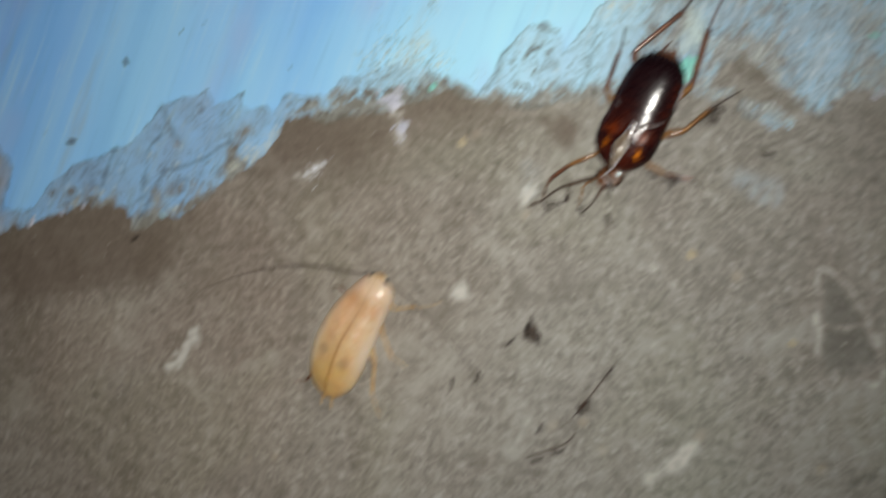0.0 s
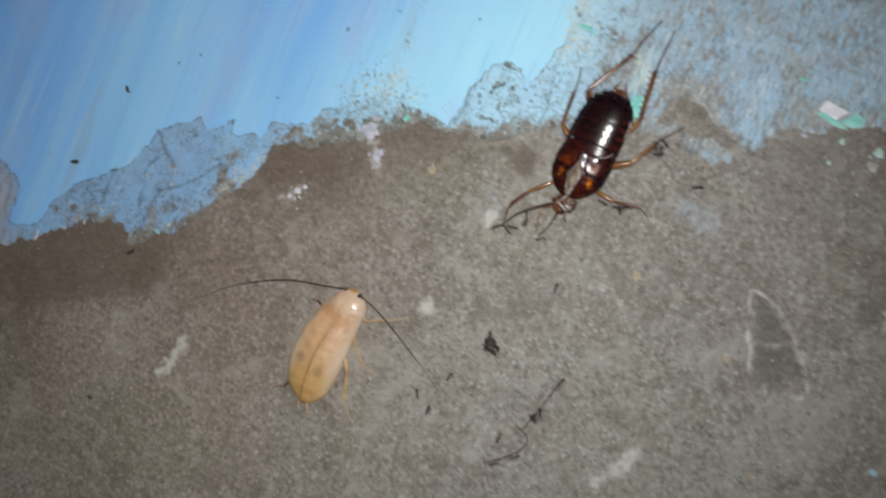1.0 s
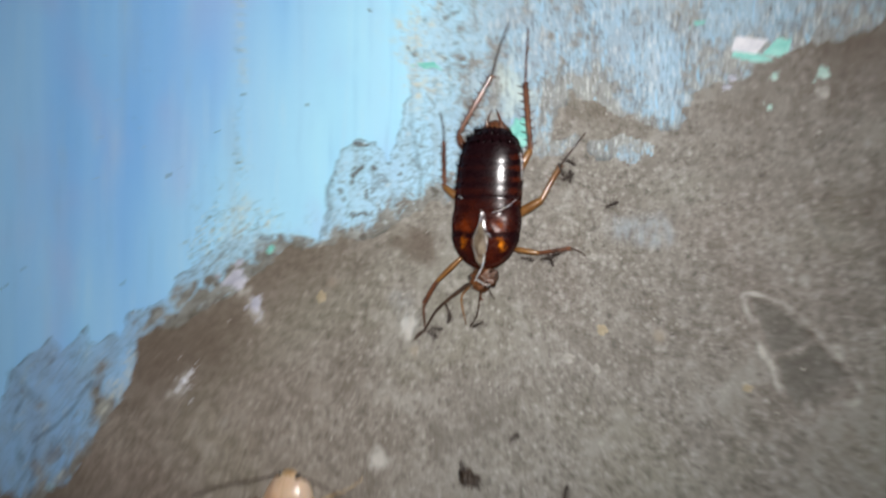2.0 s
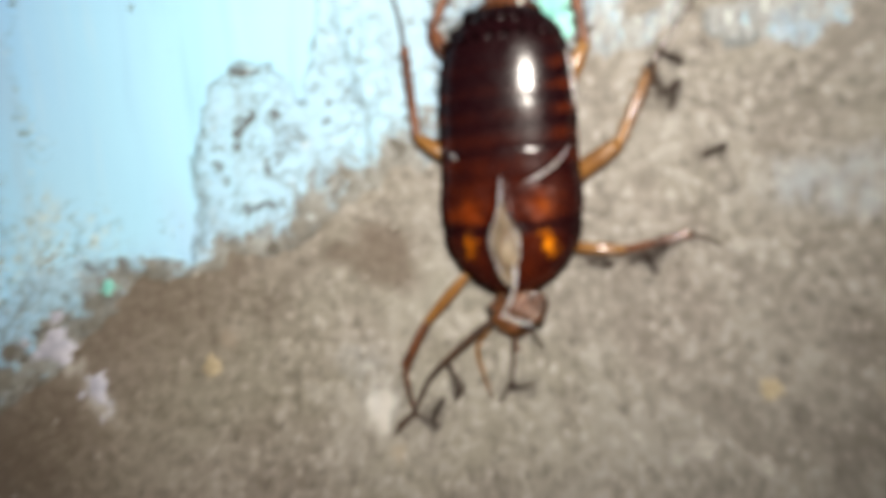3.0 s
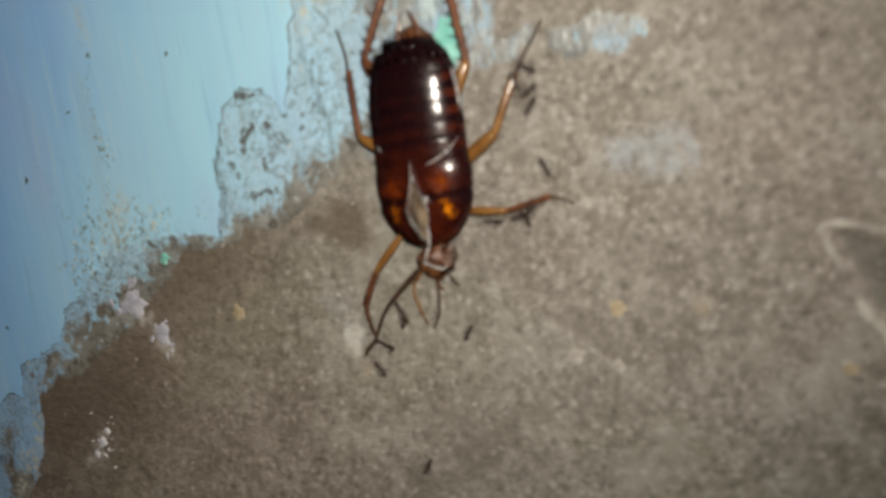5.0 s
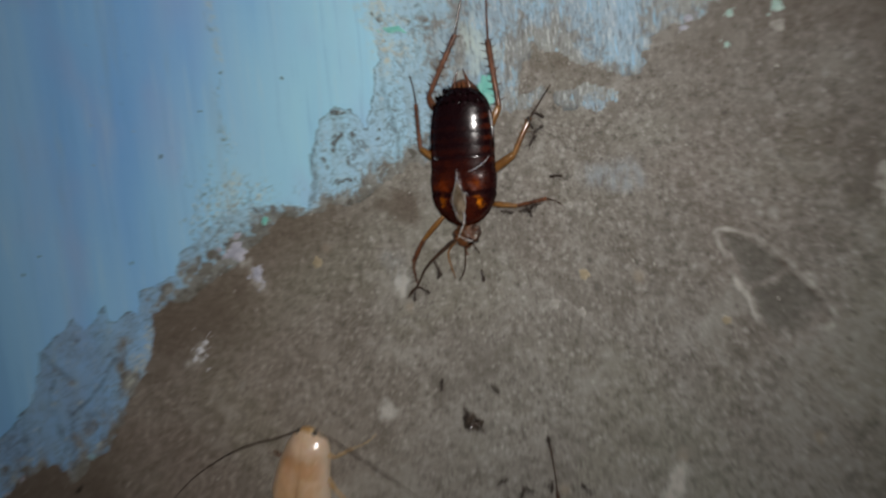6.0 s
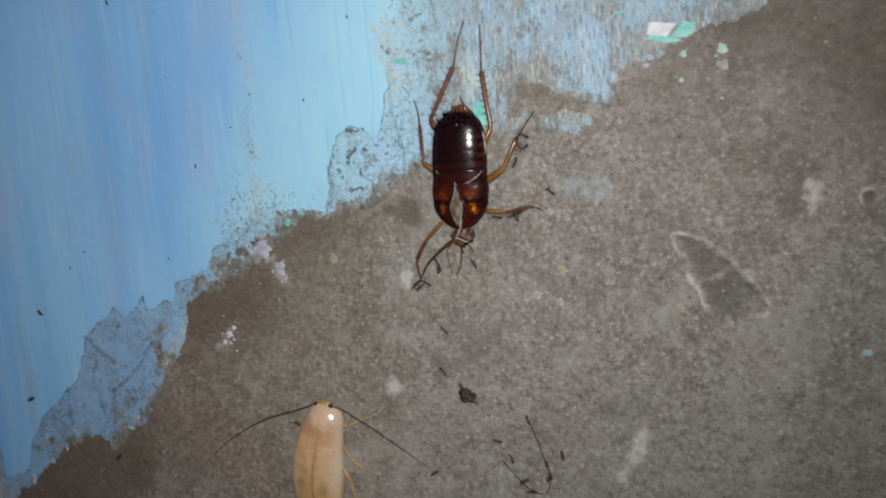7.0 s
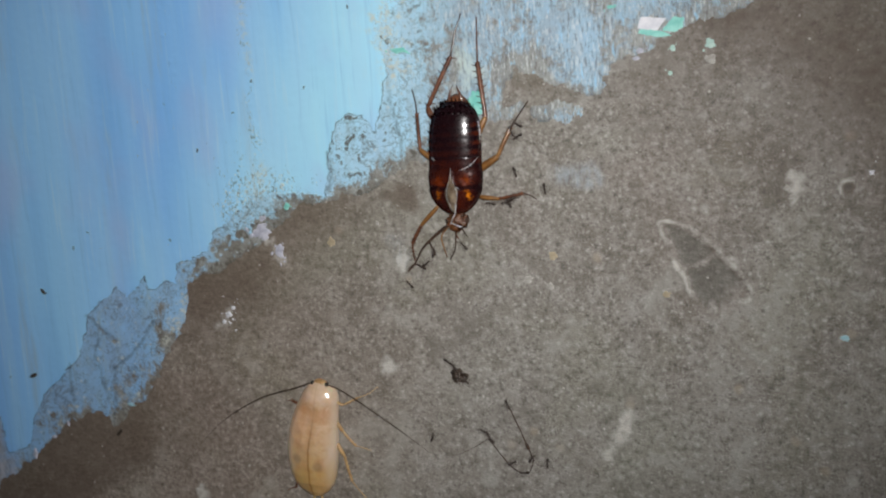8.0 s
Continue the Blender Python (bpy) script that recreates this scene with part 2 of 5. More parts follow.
    thin = k.mix(k.span(k.noise(k.pos(1, 0.25, 1), 420, 3, 0.6), 0.52, 0.75, 0, 0.6), thin, k.mix(rubbed, (0.30, 0.42, 0.48), (0.45, 0.51, 0.54)))
    thin = k.mix(sound, thin, blue)
    bare = k.mix(rubbed, k.mix(0.55, con, (0.095, 0.082, 0.060)), k.mix(0.62, con, (0.235, 0.262, 0.272)))
    olive = k.mix(k.span(patch, 0.35, 0.65), bare, k.mix(0.6, con, (0.36, 0.39, 0.38)))
    col = k.mix(keep, olive, thin)
    pits = k.math("MULTIPLY", k.span(k.noise(p, 1250, 3, 0.7), 0.58, 0.66), k.math("MULTIPLY", k.math("SUBTRACT", 1.0, sound), k.span(rubbed, 0.0, 1.0, 1.0, 0.45)))
    col = k.mix(k.math("MULTIPLY", pits, 0.45), col, (0.07, 0.062, 0.045))
    left = k.math("MULTIPLY", k.math("SUBTRACT", 1.0, rubbed), k.math("SUBTRACT", 1.0, sound))
    for size, width in ((210, 0.022), (520, 0.035)):
        vein = k.math("ABSOLUTE", k.math("SUBTRACT", k.noise(p, size, 3, 0.6, 0.8), 0.5))
        vein = k.math("MULTIPLY", k.span(vein, width, width * 0.25), k.span(k.noise(p, size * 0.45, 2, 0.5), 0.40, 0.62))
        col = k.mix(k.math("MULTIPLY", vein, k.math("MULTIPLY", left, 0.5)), col, (0.085, 0.075, 0.065))
    speck = k.math("MULTIPLY", k.span(k.noise(p, 520, 3, 0.6), 0.565, 0.63), k.span(k.noise(p, 110, 2, 0.5), 0.38, 0.58))
    dotty = k.span(k.n("ShaderNodeSeparateXYZ", Vector=p).outputs["X"], -0.084, -0.072, 0.22, 0.9)
    col = k.mix(k.math("MULTIPLY", speck, k.math("MULTIPLY", left, dotty)), col, (0.085, 0.075, 0.058))
    blister = k.span(k.noise(p, 640, 3, 0.7), 0.60, 0.70)
    col = k.mix(k.math("MULTIPLY", blister, k.math("MULTIPLY", left, 0.6)), col, (0.56, 0.64, 0.66))
    worn = k.math("MULTIPLY", rubbed, k.math("SUBTRACT", 1.0, sound))
    drag = k.noise(k.pos(1, 0.24, 1), 2000, 4, 0.7, 0.3)
    drag2 = k.noise(k.pos(1, 0.26, 1.7), 680, 5, 0.72, 0.4)
    col = k.mix(k.math("MULTIPLY", k.span(drag, 0.45, 0.37), k.math("MULTIPLY", worn, 0.62)), col, (0.10, 0.09, 0.08))
    col = k.mix(k.math("MULTIPLY", k.span(drag, 0.55, 0.63), k.math("MULTIPLY", worn, 0.6)), col, (0.64, 0.69, 0.68))
    col = k.mix(k.math("MULTIPLY", k.span(drag2, 0.57, 0.66), k.math("MULTIPLY", worn, 0.75)), col, (0.33, 0.60, 0.80))
    primer = k.mix(k.span(drag2, 0.38, 0.62), (0.25, 0.26, 0.285), (0.47, 0.46, 0.49))
    col = k.mix(k.math("MULTIPLY", k.attr("ash"), k.span(patch, 0.3, 0.6, 0.5, 0.92)), col, primer)
    col = k.mix(k.math("MULTIPLY", k.attr("teal"), k.span(both, 0.36, 0.46, 0.35, 0.95)), col, k.mix(k.span(patch, 0.35, 0.65), (0.07, 0.33, 0.29), (0.16, 0.45, 0.39)))
    sea = k.attr("sea")
    col = k.mix(k.span(k.math("ADD", sea, k.math("MULTIPLY", fleck, 0.6)), 0.62, 1.15, 0, k.span(drag, 0.36, 0.62, 0.25, 0.9)), col, (0.52, 0.63, 0.60))
    cream = k.attr("cream")
    col = k.mix(k.math("MULTIPLY", k.span(cream, 0.05, 0.8), k.span(k.noise(p, 1000, 4, 0.7, 0.4), 0.46, 0.62, 0.12, 0.85)), col, (0.60, 0.61, 0.52))
    col = k.mix(k.math("MULTIPLY", line, k.span(fleck, 0.3, 0.6, 0.35, 0.95)), col, (0.035, 0.045, 0.05))
    col = k.mix(k.math("MULTIPLY", brink, k.math("MULTIPLY", k.attr("outline"), k.span(k.noise(p, 260, 2, 0.6), 0.35, 0.6, 0.15, 0.85))), col, (0.035, 0.045, 0.05))
    hs = k.math("ADD", k.math("MULTIPLY", strokes2, 0.35), k.math("MULTIPLY", keep, 0.6))
    hs = k.math("ADD", hs, k.math("MULTIPLY", height, k.span(cover, 0.6, 1.0, 0.9, 0.08)))
    k.shade(Base_Color=col, Roughness=k.span(cover, 0.7, 1.0, 0.62, 0.42), Normal=k.bump(hs, 0.45, 0.0004))
    return m


def make_chitin(name, dark, mid, light, rough=0.16, y_dark=None, spots=(), bands=None):
    """Glossy brown shell. y_dark: where along the body it turns from dark to lighter; spots: amber patches."""
    m, k = material(name)
    p = k.pos()
    blotch = k.noise(p, 420, 3, 0.6)
    col = k.mix(k.span(blotch, 0.35, 0.68), mid, light)
    if y_dark:
        y = k.n("ShaderNodeSeparateXYZ", Vector=p).outputs["Y"]
        yy = k.math("ADD", y, k.math("MULTIPLY", blotch, 0.003))
        col = k.mix(k.span(yy, y_dark[0] * MM, y_dark[1] * MM), col, dark)
    else:
        col = k.mix(k.span(k.noise(p, 900, 2), 0.55, 0.75, 0, 0.7), col, dark)
    if bands:
        xyz = k.n("ShaderNodeSeparateXYZ", Vector=p)
        wave = k.math("SINE", k.math("MULTIPLY", k.math("ADD", xyz.outputs["Y"], k.math("MULTIPLY", blotch, 0.0006)), 3700.0))
        flank = k.math("MULTIPLY", k.span(k.math("ABSOLUTE", xyz.outputs["X"]), 0.0028, 0.0052, 0.14, 1.0), k.math("MULTIPLY", k.span(xyz.outputs["Y"], 0.0092, 0.006), k.span(xyz.outputs["Y"], -0.0015, 0.0015, 0.25, 1.0)))
        col = k.mix(k.math("MULTIPLY", k.span(k.math("ADD", wave, k.span(k.noise(p, 800, 3), 0.3, 0.7, -0.7, 0.7)), 0.0, 1.1), k.math("MULTIPLY", flank, 0.7)), col, bands)
        col = k.mix(k.math("MULTIPLY", k.span(wave, -0.3, -1.0), k.span(xyz.outputs["Y"], -0.002, 0.001, 0, 0.7)), col, dark)
    torn = k.noise(p, 1100, 4, 0.7, 0.6) if spots else None
    for sx, sy, r, c in spots:
        flat = k.n("ShaderNodeVectorMath", Vector=p)
        flat.operation = "MULTIPLY"
        flat.inputs[1].default_value = (1, 0.7, 0)
        d = k.n("ShaderNodeVectorMath", Vector=flat.outputs[0])
        d.operation = "DISTANCE"
        d.inputs[1].default_value = (sx * MM, sy * MM * 0.7, 0)
        wob = k.math("ADD", d.outputs["Value"], k.math("SUBTRACT", k.math("MULTIPLY", torn, 0.0030), 0.0004))
        col = k.mix(k.span(wob, r * MM * 2.5, r * MM * 1.25, 0, 0.85), col, c)
    if bands:
        margin = k.math("MULTIPLY", k.span(k.math("ABSOLUTE", k.math("ADD", xyz.outputs["X"], k.math("MULTIPLY", blotch, 0.0014))), 0.0036, 0.0056), k.span(xyz.outputs["Y"], 0.0008, -0.0012))
        col = k.mix(k.math("MULTIPLY", margin, 0.7), col, dark)
        seam = k.math("ABSOLUTE", k.math("ADD", k.math("ADD", xyz.outputs["Y"], 0.0049), k.math("MULTIPLY", blotch, -0.0006)))
        col = k.mix(k.span(seam, 0.0007, 0.0002, 0, 0.85), col, dark)
    facing = k.n("ShaderNodeLayerWeight", Blend=0.5).outputs["Facing"]
    coat, gloss = (k.span(facing, 0.26, 0.58, 0.95, 0.03), k.span(facing, 0.26, 0.58, 0.16, 0.0)) if bands else (1.0, 0.3)
    k.shade(Base_Color=col, Roughness=k.span(k.noise(p, 1500, 2), 0.3, 0.7, rough * 1.4, rough * 2.6), Coat_Weight=coat, Coat_Roughness=0.19,
            Specular_IOR_Level=gloss, Normal=k.bump(k.noise(p, 1300, 4), 0.22, 0.0002))
    return m


def make_plain(name, a, b, scale, rough=0.5, bump=0.2, sss=0.0, coat=0.0):
    m, k = material(name)
    p = k.pos()
    f = k.noise(p, scale, 4, 0.6)
    sets = dict(Base_Color=k.mix(k.span(f, 0.3, 0.7), a, b), Roughness=k.span(f, 0.3, 0.7, rough * 0.8, min(1.0, rough * 1.2)),
                Normal=k.bump(k.noise(p, scale * 3, 3), bump, 0.0003))
    if sss:
        sets.update(Subsurface_Weight=sss, Subsurface_Radius=(1.0, 0.55, 0.3), Subsurface_Scale=0.0012)
    if coat:
        sets.update(Coat_Weight=coat, Coat_Roughness=0.12)
    k.shade(**sets)
    return m


def make_pale():
    """Soft cream cuticle of a freshly moulted insect: a tan midline and grey shadows of the gut."""
    m, k = material("cream_cuticle")
    p = k.pos()
    s = k.n("ShaderNodeSeparateXYZ", Vector=p)
    x, y = s.outputs["X"], s.outputs["Y"]
    blotch = k.noise(p, 260, 3, 0.6)
    col = k.mix(k.span(y, -0.009, 0.010), (0.54, 0.37, 0.17), (0.68, 0.49, 0.35))
    col = k.mix(k.span(blotch, 0.42, 0.66, 0, 0.65), col, (0.54, 0.29, 0.15))
    col = k.mix(k.span(k.noise(p, 330, 3, 0.6, 0.4), 0.52, 0.75, 0, 0.3), col, (0.70, 0.55, 0.40))
    col = k.mix(k.span(k.noise(p, 620, 4, 0.65, 0.5), 0.5, 0.72, 0, 0.4), col, (0.40, 0.25, 0.11))
    mid_x = k.span(y, -0.004, 0.009, -0.00115, 0.0003)
    side = k.math("ABSOLUTE", k.math("SUBTRACT", x, mid_x))
    col = k.mix(k.span(side, 0.0025, 0.0055, 0, 0.5), col, (0.62, 0.48, 0.28))
    col = k.mix(k.span(k.noise(p, 240, 5, 0.7, 1.0), 0.47, 0.68, 0, 0.6), col, (0.47, 0.25, 0.095))
    col = k.mix(k.span(k.math("ADD", side, k.math("MULTIPLY", blotch, 0.0025)), 0.0045, 0.0066, 0, 0.6), col, (0.72, 0.64, 0.50))
    col = k.mix(k.span(side, 0.0016, 0.0003, 0, 0.4), col, (0.45, 0.25, 0.10))
    off = k.math("SUBTRACT", x, mid_x)
    warm = k.math("MULTIPLY", k.span(k.math("ADD", off, k.math("MULTIPLY", blotch, 0.003)), 0.0016, -0.0012), k.span(y, -0.006, 0.003))
    col = k.mix(k.math("MULTIPLY", warm, 0.42), col, (0.60, 0.29, 0.12))
    col = k.mix(k.math("MULTIPLY", k.span(k.math("ADD", off, k.math("MULTIPLY", blotch, 0.002)), 0.0032, 0.0056), 0.5), col, (0.56, 0.45, 0.36))
    col = k.mix(k.span(y, -0.002, -0.0085, 0, 0.45), col, (0.50, 0.31, 0.085))
    col = k.mix(k.span(y, 0.0066, 0.0098, 0, 0.4), col, (0.74, 0.60, 0.46))
    line = k.math("MULTIPLY", k.span(side, 0.00032, 0.00008), k.span(y, 0.007, -0.004, 0.15, 0.68))
    col = k.mix(line, col, (0.24, 0.10, 0.025))
    for cx, cy in ((0.0009, -0.0054), (-0.0039, -0.0042)):
        d = k.n("ShaderNodeVectorMath", Vector=p)
        d.operation = "MULTIPLY"
        d.inputs[1].default_value = (1, 1, 0)
        e = k.n("ShaderNodeVectorMath", Vector=d.outputs[0])
        e.operation = "DISTANCE"
        e.inputs[1].default_value = (cx, cy, 0)
        col = k.mix(k.span(k.math("ADD", e.outputs["Value"], k.math("MULTIPLY", blotch, 0.0009)), 0.0020, 0.0010, 0, 0.45), col, (0.20, 0.14, 0.085))
    k.shade(Base_Color=col, Roughness=0.3, Subsurface_Weight=0.35, Subsurface_Radius=(1.0, 0.6, 0.3), Subsurface_Scale=0.0010,
            Coat_Weight=k.span(y, 0.0035, 0.0078, 0.32, 1.0), Coat_Roughness=k.span(y, 0.0035, 0.0078, 0.28, 0.17), Normal=k.bump(k.noise(p, 700, 4), 0.16, 0.0004))
    return m


CONCRETE, PAINT = make_concrete(), make_paint()
AMBER, RUST, PITCH = (0.80, 0.30, 0.008), (0.130, 0.021, 0.003), (0.006, 0.002, 0.002)
SHELL = make_chitin("dark_shell", (0.0085, 0.0017, 0.0026), (0.021, 0.0030, 0.0022), (0.052, 0.0078, 0.0024), 0.14, (-2.6, 6.5),
                    ((-2.7, -3.3, 1.05, RUST), (2.5, -3.4, 1.05, RUST), (-4.4, -3.6, 0.7, RUST), (4.2, -2.4, 0.6, RUST), (-3.2, -5.6, 0.74, (0.62, 0.17, 0.005)), (2.6, -5.95, 0.78, (0.62, 0.17, 0.005)), (-3.15, -5.75, 0.52, AMBER), (2.65, -6.15, 0.55, AMBER), (2.7, -3.4, 0.62, (0.42, 0.11, 0.006)), (-2.4, -3.1, 0.55, (0.30, 0.07, 0.005)),
                     (-5.2, -5.0, 0.8, PITCH), (4.6, -5.2, 0.8, PITCH), (-4.9, -6.9, 0.6, (0.15, 0.10, 0.055))),
                    (0.080, 0.0125, 0.003))
LEG_BROWN = make_chitin("brown_leg", (0.018, 0.007, 0.004), (0.062, 0.021, 0.009), (0.165, 0.058, 0.022), 0.25)
LEG_AMBER = make_chitin("amber_leg", (0.05, 0.02, 0.006), (0.15, 0.062, 0.013), (0.24, 0.11, 0.024), 0.25)
LEG_DARK = make_chitin("dark_leg", (0.012, 0.007, 0.005), (0.035, 0.018, 0.011), (0.06, 0.03, 0.016), 0.35)
HEAD = make_plain("head_brown", (0.016, 0.006, 0.003), (0.17, 0.062, 0.018), 700, 0.3, 0.8, coat=0.5)
MEMBRANE = make_plain("shed_membrane", (0.26, 0.23, 0.21), (0.62, 0.60, 0.61), 900, 0.25, 0.7, 0.3, coat=1.0)
LINING = make_plain("dry_lining", (0.075, 0.045, 0.026), (0.30, 0.24, 0.165), 500, 0.4, 0.8, 0.2, coat=0.7)
CREAM = make_pale()
CREAM_LEG = make_plain("cream_leg", (0.36, 0.21, 0.08), (0.55, 0.37, 0.18), 600, 0.35, 0.15, 0.3)
FEELER = make_plain("feeler_brown", (0.030, 0.019, 0.013), (0.085, 0.055, 0.036), 700, 0.4, 0.2)
EYE = make_plain("black_eye", (0.012, 0.01, 0.01), (0.03, 0.025, 0.02), 900, 0.2, 0.1)
ANT = make_plain("ant_brown", (0.016, 0.011, 0.009), (0.055, 0.036, 0.026), 900, 0.35, 0.15)
DIRT = make_plain("dark_dirt", (0.018, 0.013, 0.009), (0.085, 0.06, 0.038), 700, 0.8, 0.8)
HUSK = make_plain("brown_husk", (0.014, 0.009, 0.006), (0.075, 0.052, 0.034), 900, 0.4, 0.9, coat=0.4)
WHITE = make_plain("white_flake", (0.60, 0.61, 0.66), (0.78, 0.78, 0.81), 500, 0.5, 0.5)
LILAC = make_plain("lilac_flake", (0.36, 0.37, 0.45), (0.58, 0.58, 0.65), 500, 0.5, 0.5)
TURQUOISE = make_plain("turquoise_paint", (0.15, 0.53, 0.46), (0.31, 0.68, 0.60), 420, 0.45, 0.4)
MINT = make_plain("mint_paint", (0.34, 0.54, 0.48), (0.52, 0.68, 0.62), 500, 0.5, 0.4)
YELLOW = make_plain("ochre_grain", (0.32, 0.26, 0.165), (0.45, 0.375, 0.255), 600, 0.6, 0.4)
STONE = make_plain("pale_grain", (0.30, 0.28, 0.25), (0.46, 0.44, 0.40), 700, 0.7, 0.5)
SKY_CHIP = make_plain("sky_blue_chip", (0.26, 0.48, 0.56), (0.42, 0.62, 0.66), 500, 0.45, 0.4)


# ---- the floor and its paint ----
def soft_noise(x, y, scale, seed):
    """Smooth random numbers in -1..1 over the plane; scale is the size of a lump."""
    x, y = x / scale, y / scale
    xi, yi = np.floor(x).astype(np.int64), np.floor(y).astype(np.int64)
    fx, fy = x - xi, y - yi
    fx, fy = fx * fx * (3 - 2 * fx), fy * fy * (3 - 2 * fy)

    def at(a, b):
        h = (a * 374761393 + b * 668265263 + seed * 974634777) & 0x7FFFFFFF
        h = ((h ^ (h >> 13)) * 1274126177) & 0x7FFFFFFF
        return ((h ^ (h >> 16)) & 0xFFFF) / 32767.5 - 1

    top = at(xi, yi) * (1 - fx) + at(xi + 1, yi) * fx
    low = at(xi, yi + 1) * (1 - fx) + at(xi + 1, yi + 1) * fx
    return top * (1 - fy) + low * fy


def inside(x, y, ring):
    """Signed distance to a closed outline: positive inside."""
    best = np.full(x.shape, 1e9)
    odd = np.zeros(x.shape, bool)
    for (ax, ay), (bx, by) in zip(ring, ring[1:] + ring[:1]):
        dx, dy = bx - ax, by - ay
        t = np.clip(((x - ax) * dx + (y - ay) * dy) / (dx * dx + dy * dy), 0, 1)
        best = np.minimum(best, (x - ax - t * dx) ** 2 + (y - ay - t * dy) ** 2)
        cross = (ay > y) != (by > y)
        odd ^= cross & (x < dx * (y - ay) / (dy if dy else 1e-9) + ax)
    return np.where(odd, 1, -1) * np.sqrt(best)


def streak(x, y, a, b, r):
    """1 on the stroke from a to b, falling to 0 at r."""
    dx, dy = b[0] - a[0], b[1] - a[1]
    t = np.clip(((x - a[0]) * dx + (y - a[1]) * dy) / (dx * dx + dy * dy + 1e-9), 0, 1)
    return np.clip(1 - np.hypot(x - a[0] - t * dx, y - a[1] - t * dy) / r, 0, 1)


# where the paint ends on the bare cement, and where it begins to be rubbed thin
PAINT_EDGE = [(-3000, -1500), (-300, -125), (-160, -63), (-148, -56), (-145.4, -52.7), (-141.2, -48.7), (-137.5, -46.6), (-135, -43.5), (-129.8, -42),
              (-123, -36.2), (-118.9, -33.1), (-113.4, -30.3), (-109, -29.9), (-104.2, -32.4), (-99, -28),
              (-92, -21), (-87, -14), (-81.5, -6.5), (-80, 0), (-69.5, 5), (-62.5, 8.5), (-55, 14.5), (-51, 16.7), (-44.5, 17.2),
              (-35.4, 18.6), (-29.5, 23), (-16.4, 25.2), (-10, 29.5), (-7.2, 33), (-6.2, 38.5), (-3.4, 40.6), (-0.6, 38.0), (3.5, 37.2), (7.5, 34.8), (11.5, 34.8),
              (13.7, 39.3), (18, 42), (28, 44), (31, 46), (41, 50), (70, 61), (300, 150), (3000, 1300), (3000, 3000), (-3000, 3000)]
SOLID_EDGE = [(-3000, -1488), (-300, -110), (-170, -48), (-158, -34), (-153, -29), (-149, -28.6), (-145.7, -29.3), (-139.3, -32.2), (-138.4, -36), (-138.5, -41.5), (-135.4, -40.8),
              (-132.1, -39), (-129.3, -34.1), (-128.3, -31), (-125.3, -26.7), (-119.3, -21.1), (-113, -16.7),
              (-108.6, -7), (-100.5, -0.3), (-97.5, -2.7), (-94, -0.5), (-92.2, 2), (-91.3, -1), (-86, 1), (-83.6, 0), (-83.2, 5), (-75, 7.5), (-73.3, 11.6),
              (-66, 16), (-62.5, 19), (-54, 19.2), (-45, 18.4), (-44.4, 26), (-42, 32.6), (-39, 34.4), (-36, 33.4), (-33.7, 30.2), (-31.5, 36),
              (-29, 44), (-31, 47), (-26.5, 54), (-22, 61), (-14, 76), (-5, 120), (40, 600), (100, 3000), (-3000, 3000)]

gx = np.concatenate([[-420.0, -419.9], np.arange(-415, -215, 20), [-207, -200], np.arange(-195, 90, 0.42), [95, 103], np.arange(115, 316, 20), [319.9, 320.0]])
gy = np.concatenate([[-360.0, -359.9], np.arange(-350, -140, 20), [-136, -130], np.arange(-125, 78, 0.42), [83, 92], np.arange(105, 305, 20), [309.9, 310.0]])
X, Y = np.meshgrid(gx, gy)
n1, n2 = soft_noise(X, Y, 3.2, 1), soft_noise(X, Y, 3.2, 2)
n3, n4 = soft_noise(X, Y, 1.1, 3), soft_noise(X, Y, 1.1, 4)
slow = soft_noise(X, Y, 17, 9)
near_by = (X > -200) & (X < 95) & (Y > -130) & (Y < 83)
n1, n2, n3, n4 = (np.where(near_by, q, 0) for q in (n1, n2, n3, n4))
edge = inside(X + 1.1 * n1 + 0.55 * n3, Y + 1.1 * n2 + 0.55 * n4, PAINT_EDGE) + 0.25 * soft_noise(X, Y, 0.6, 5)
core = inside(X + 0.5 * n1 + 0.25 * n3, Y + 0.5 * n2 + 0.25 * n4, SOLID_EDGE)
# two blue islands left on the bare cement
for cx, cy, rx, ry, lean in ((2.8, 31.8, 4.9, 2.0, 0.03), (-5.8, 32.7, 3.5, 1.3, 0.33)):
    edge = np.maximum(edge, 1.2 * (1 - np.hypot((X - cx - 0.9 * n1 - 0.6 * n3) / rx, (Y - cy - lean * (X - cx) - 0.7 * n2 - 0.6 * n4) / ry)))

right = np.clip((X + 26) / 11, 0, 1)
# above the skin the sound paint breaks up gradually
worn = streak(X + 1.5 * n1, Y + 1.5 * n2, (-29.5, 44), (-25, 72), 8.0)
core = core - worn * np.clip(1.2 + 1.0 * n1, 0, 3) * near_by
frayed = np.clip(1.3 * streak(X + 2 * n1, Y + 2 * n2, (-29, 52), (-24, 76), 9) + 0.9 * streak(X + 2 * n1, Y + 2 * n2, (-66, 17), (-50, 18.5), 5), 0, 1) * near_by
cover = np.where(core > 0, 1.0, 0.74 + 0.10 * np.clip((-X - 74) / 10, 0, 1) - 0.12 * right + 0.10 * n1 + 0.08 * slow)
cover = np.where(core > 0, cover, cover - (0.30 + 0.16 * np.clip((X + 80) / 12, 0, 1)) * np.clip(1 - edge / np.clip(3 + (X + 80) / 8, 3, 6), 0, 1) * (1 - 0.5 * right))
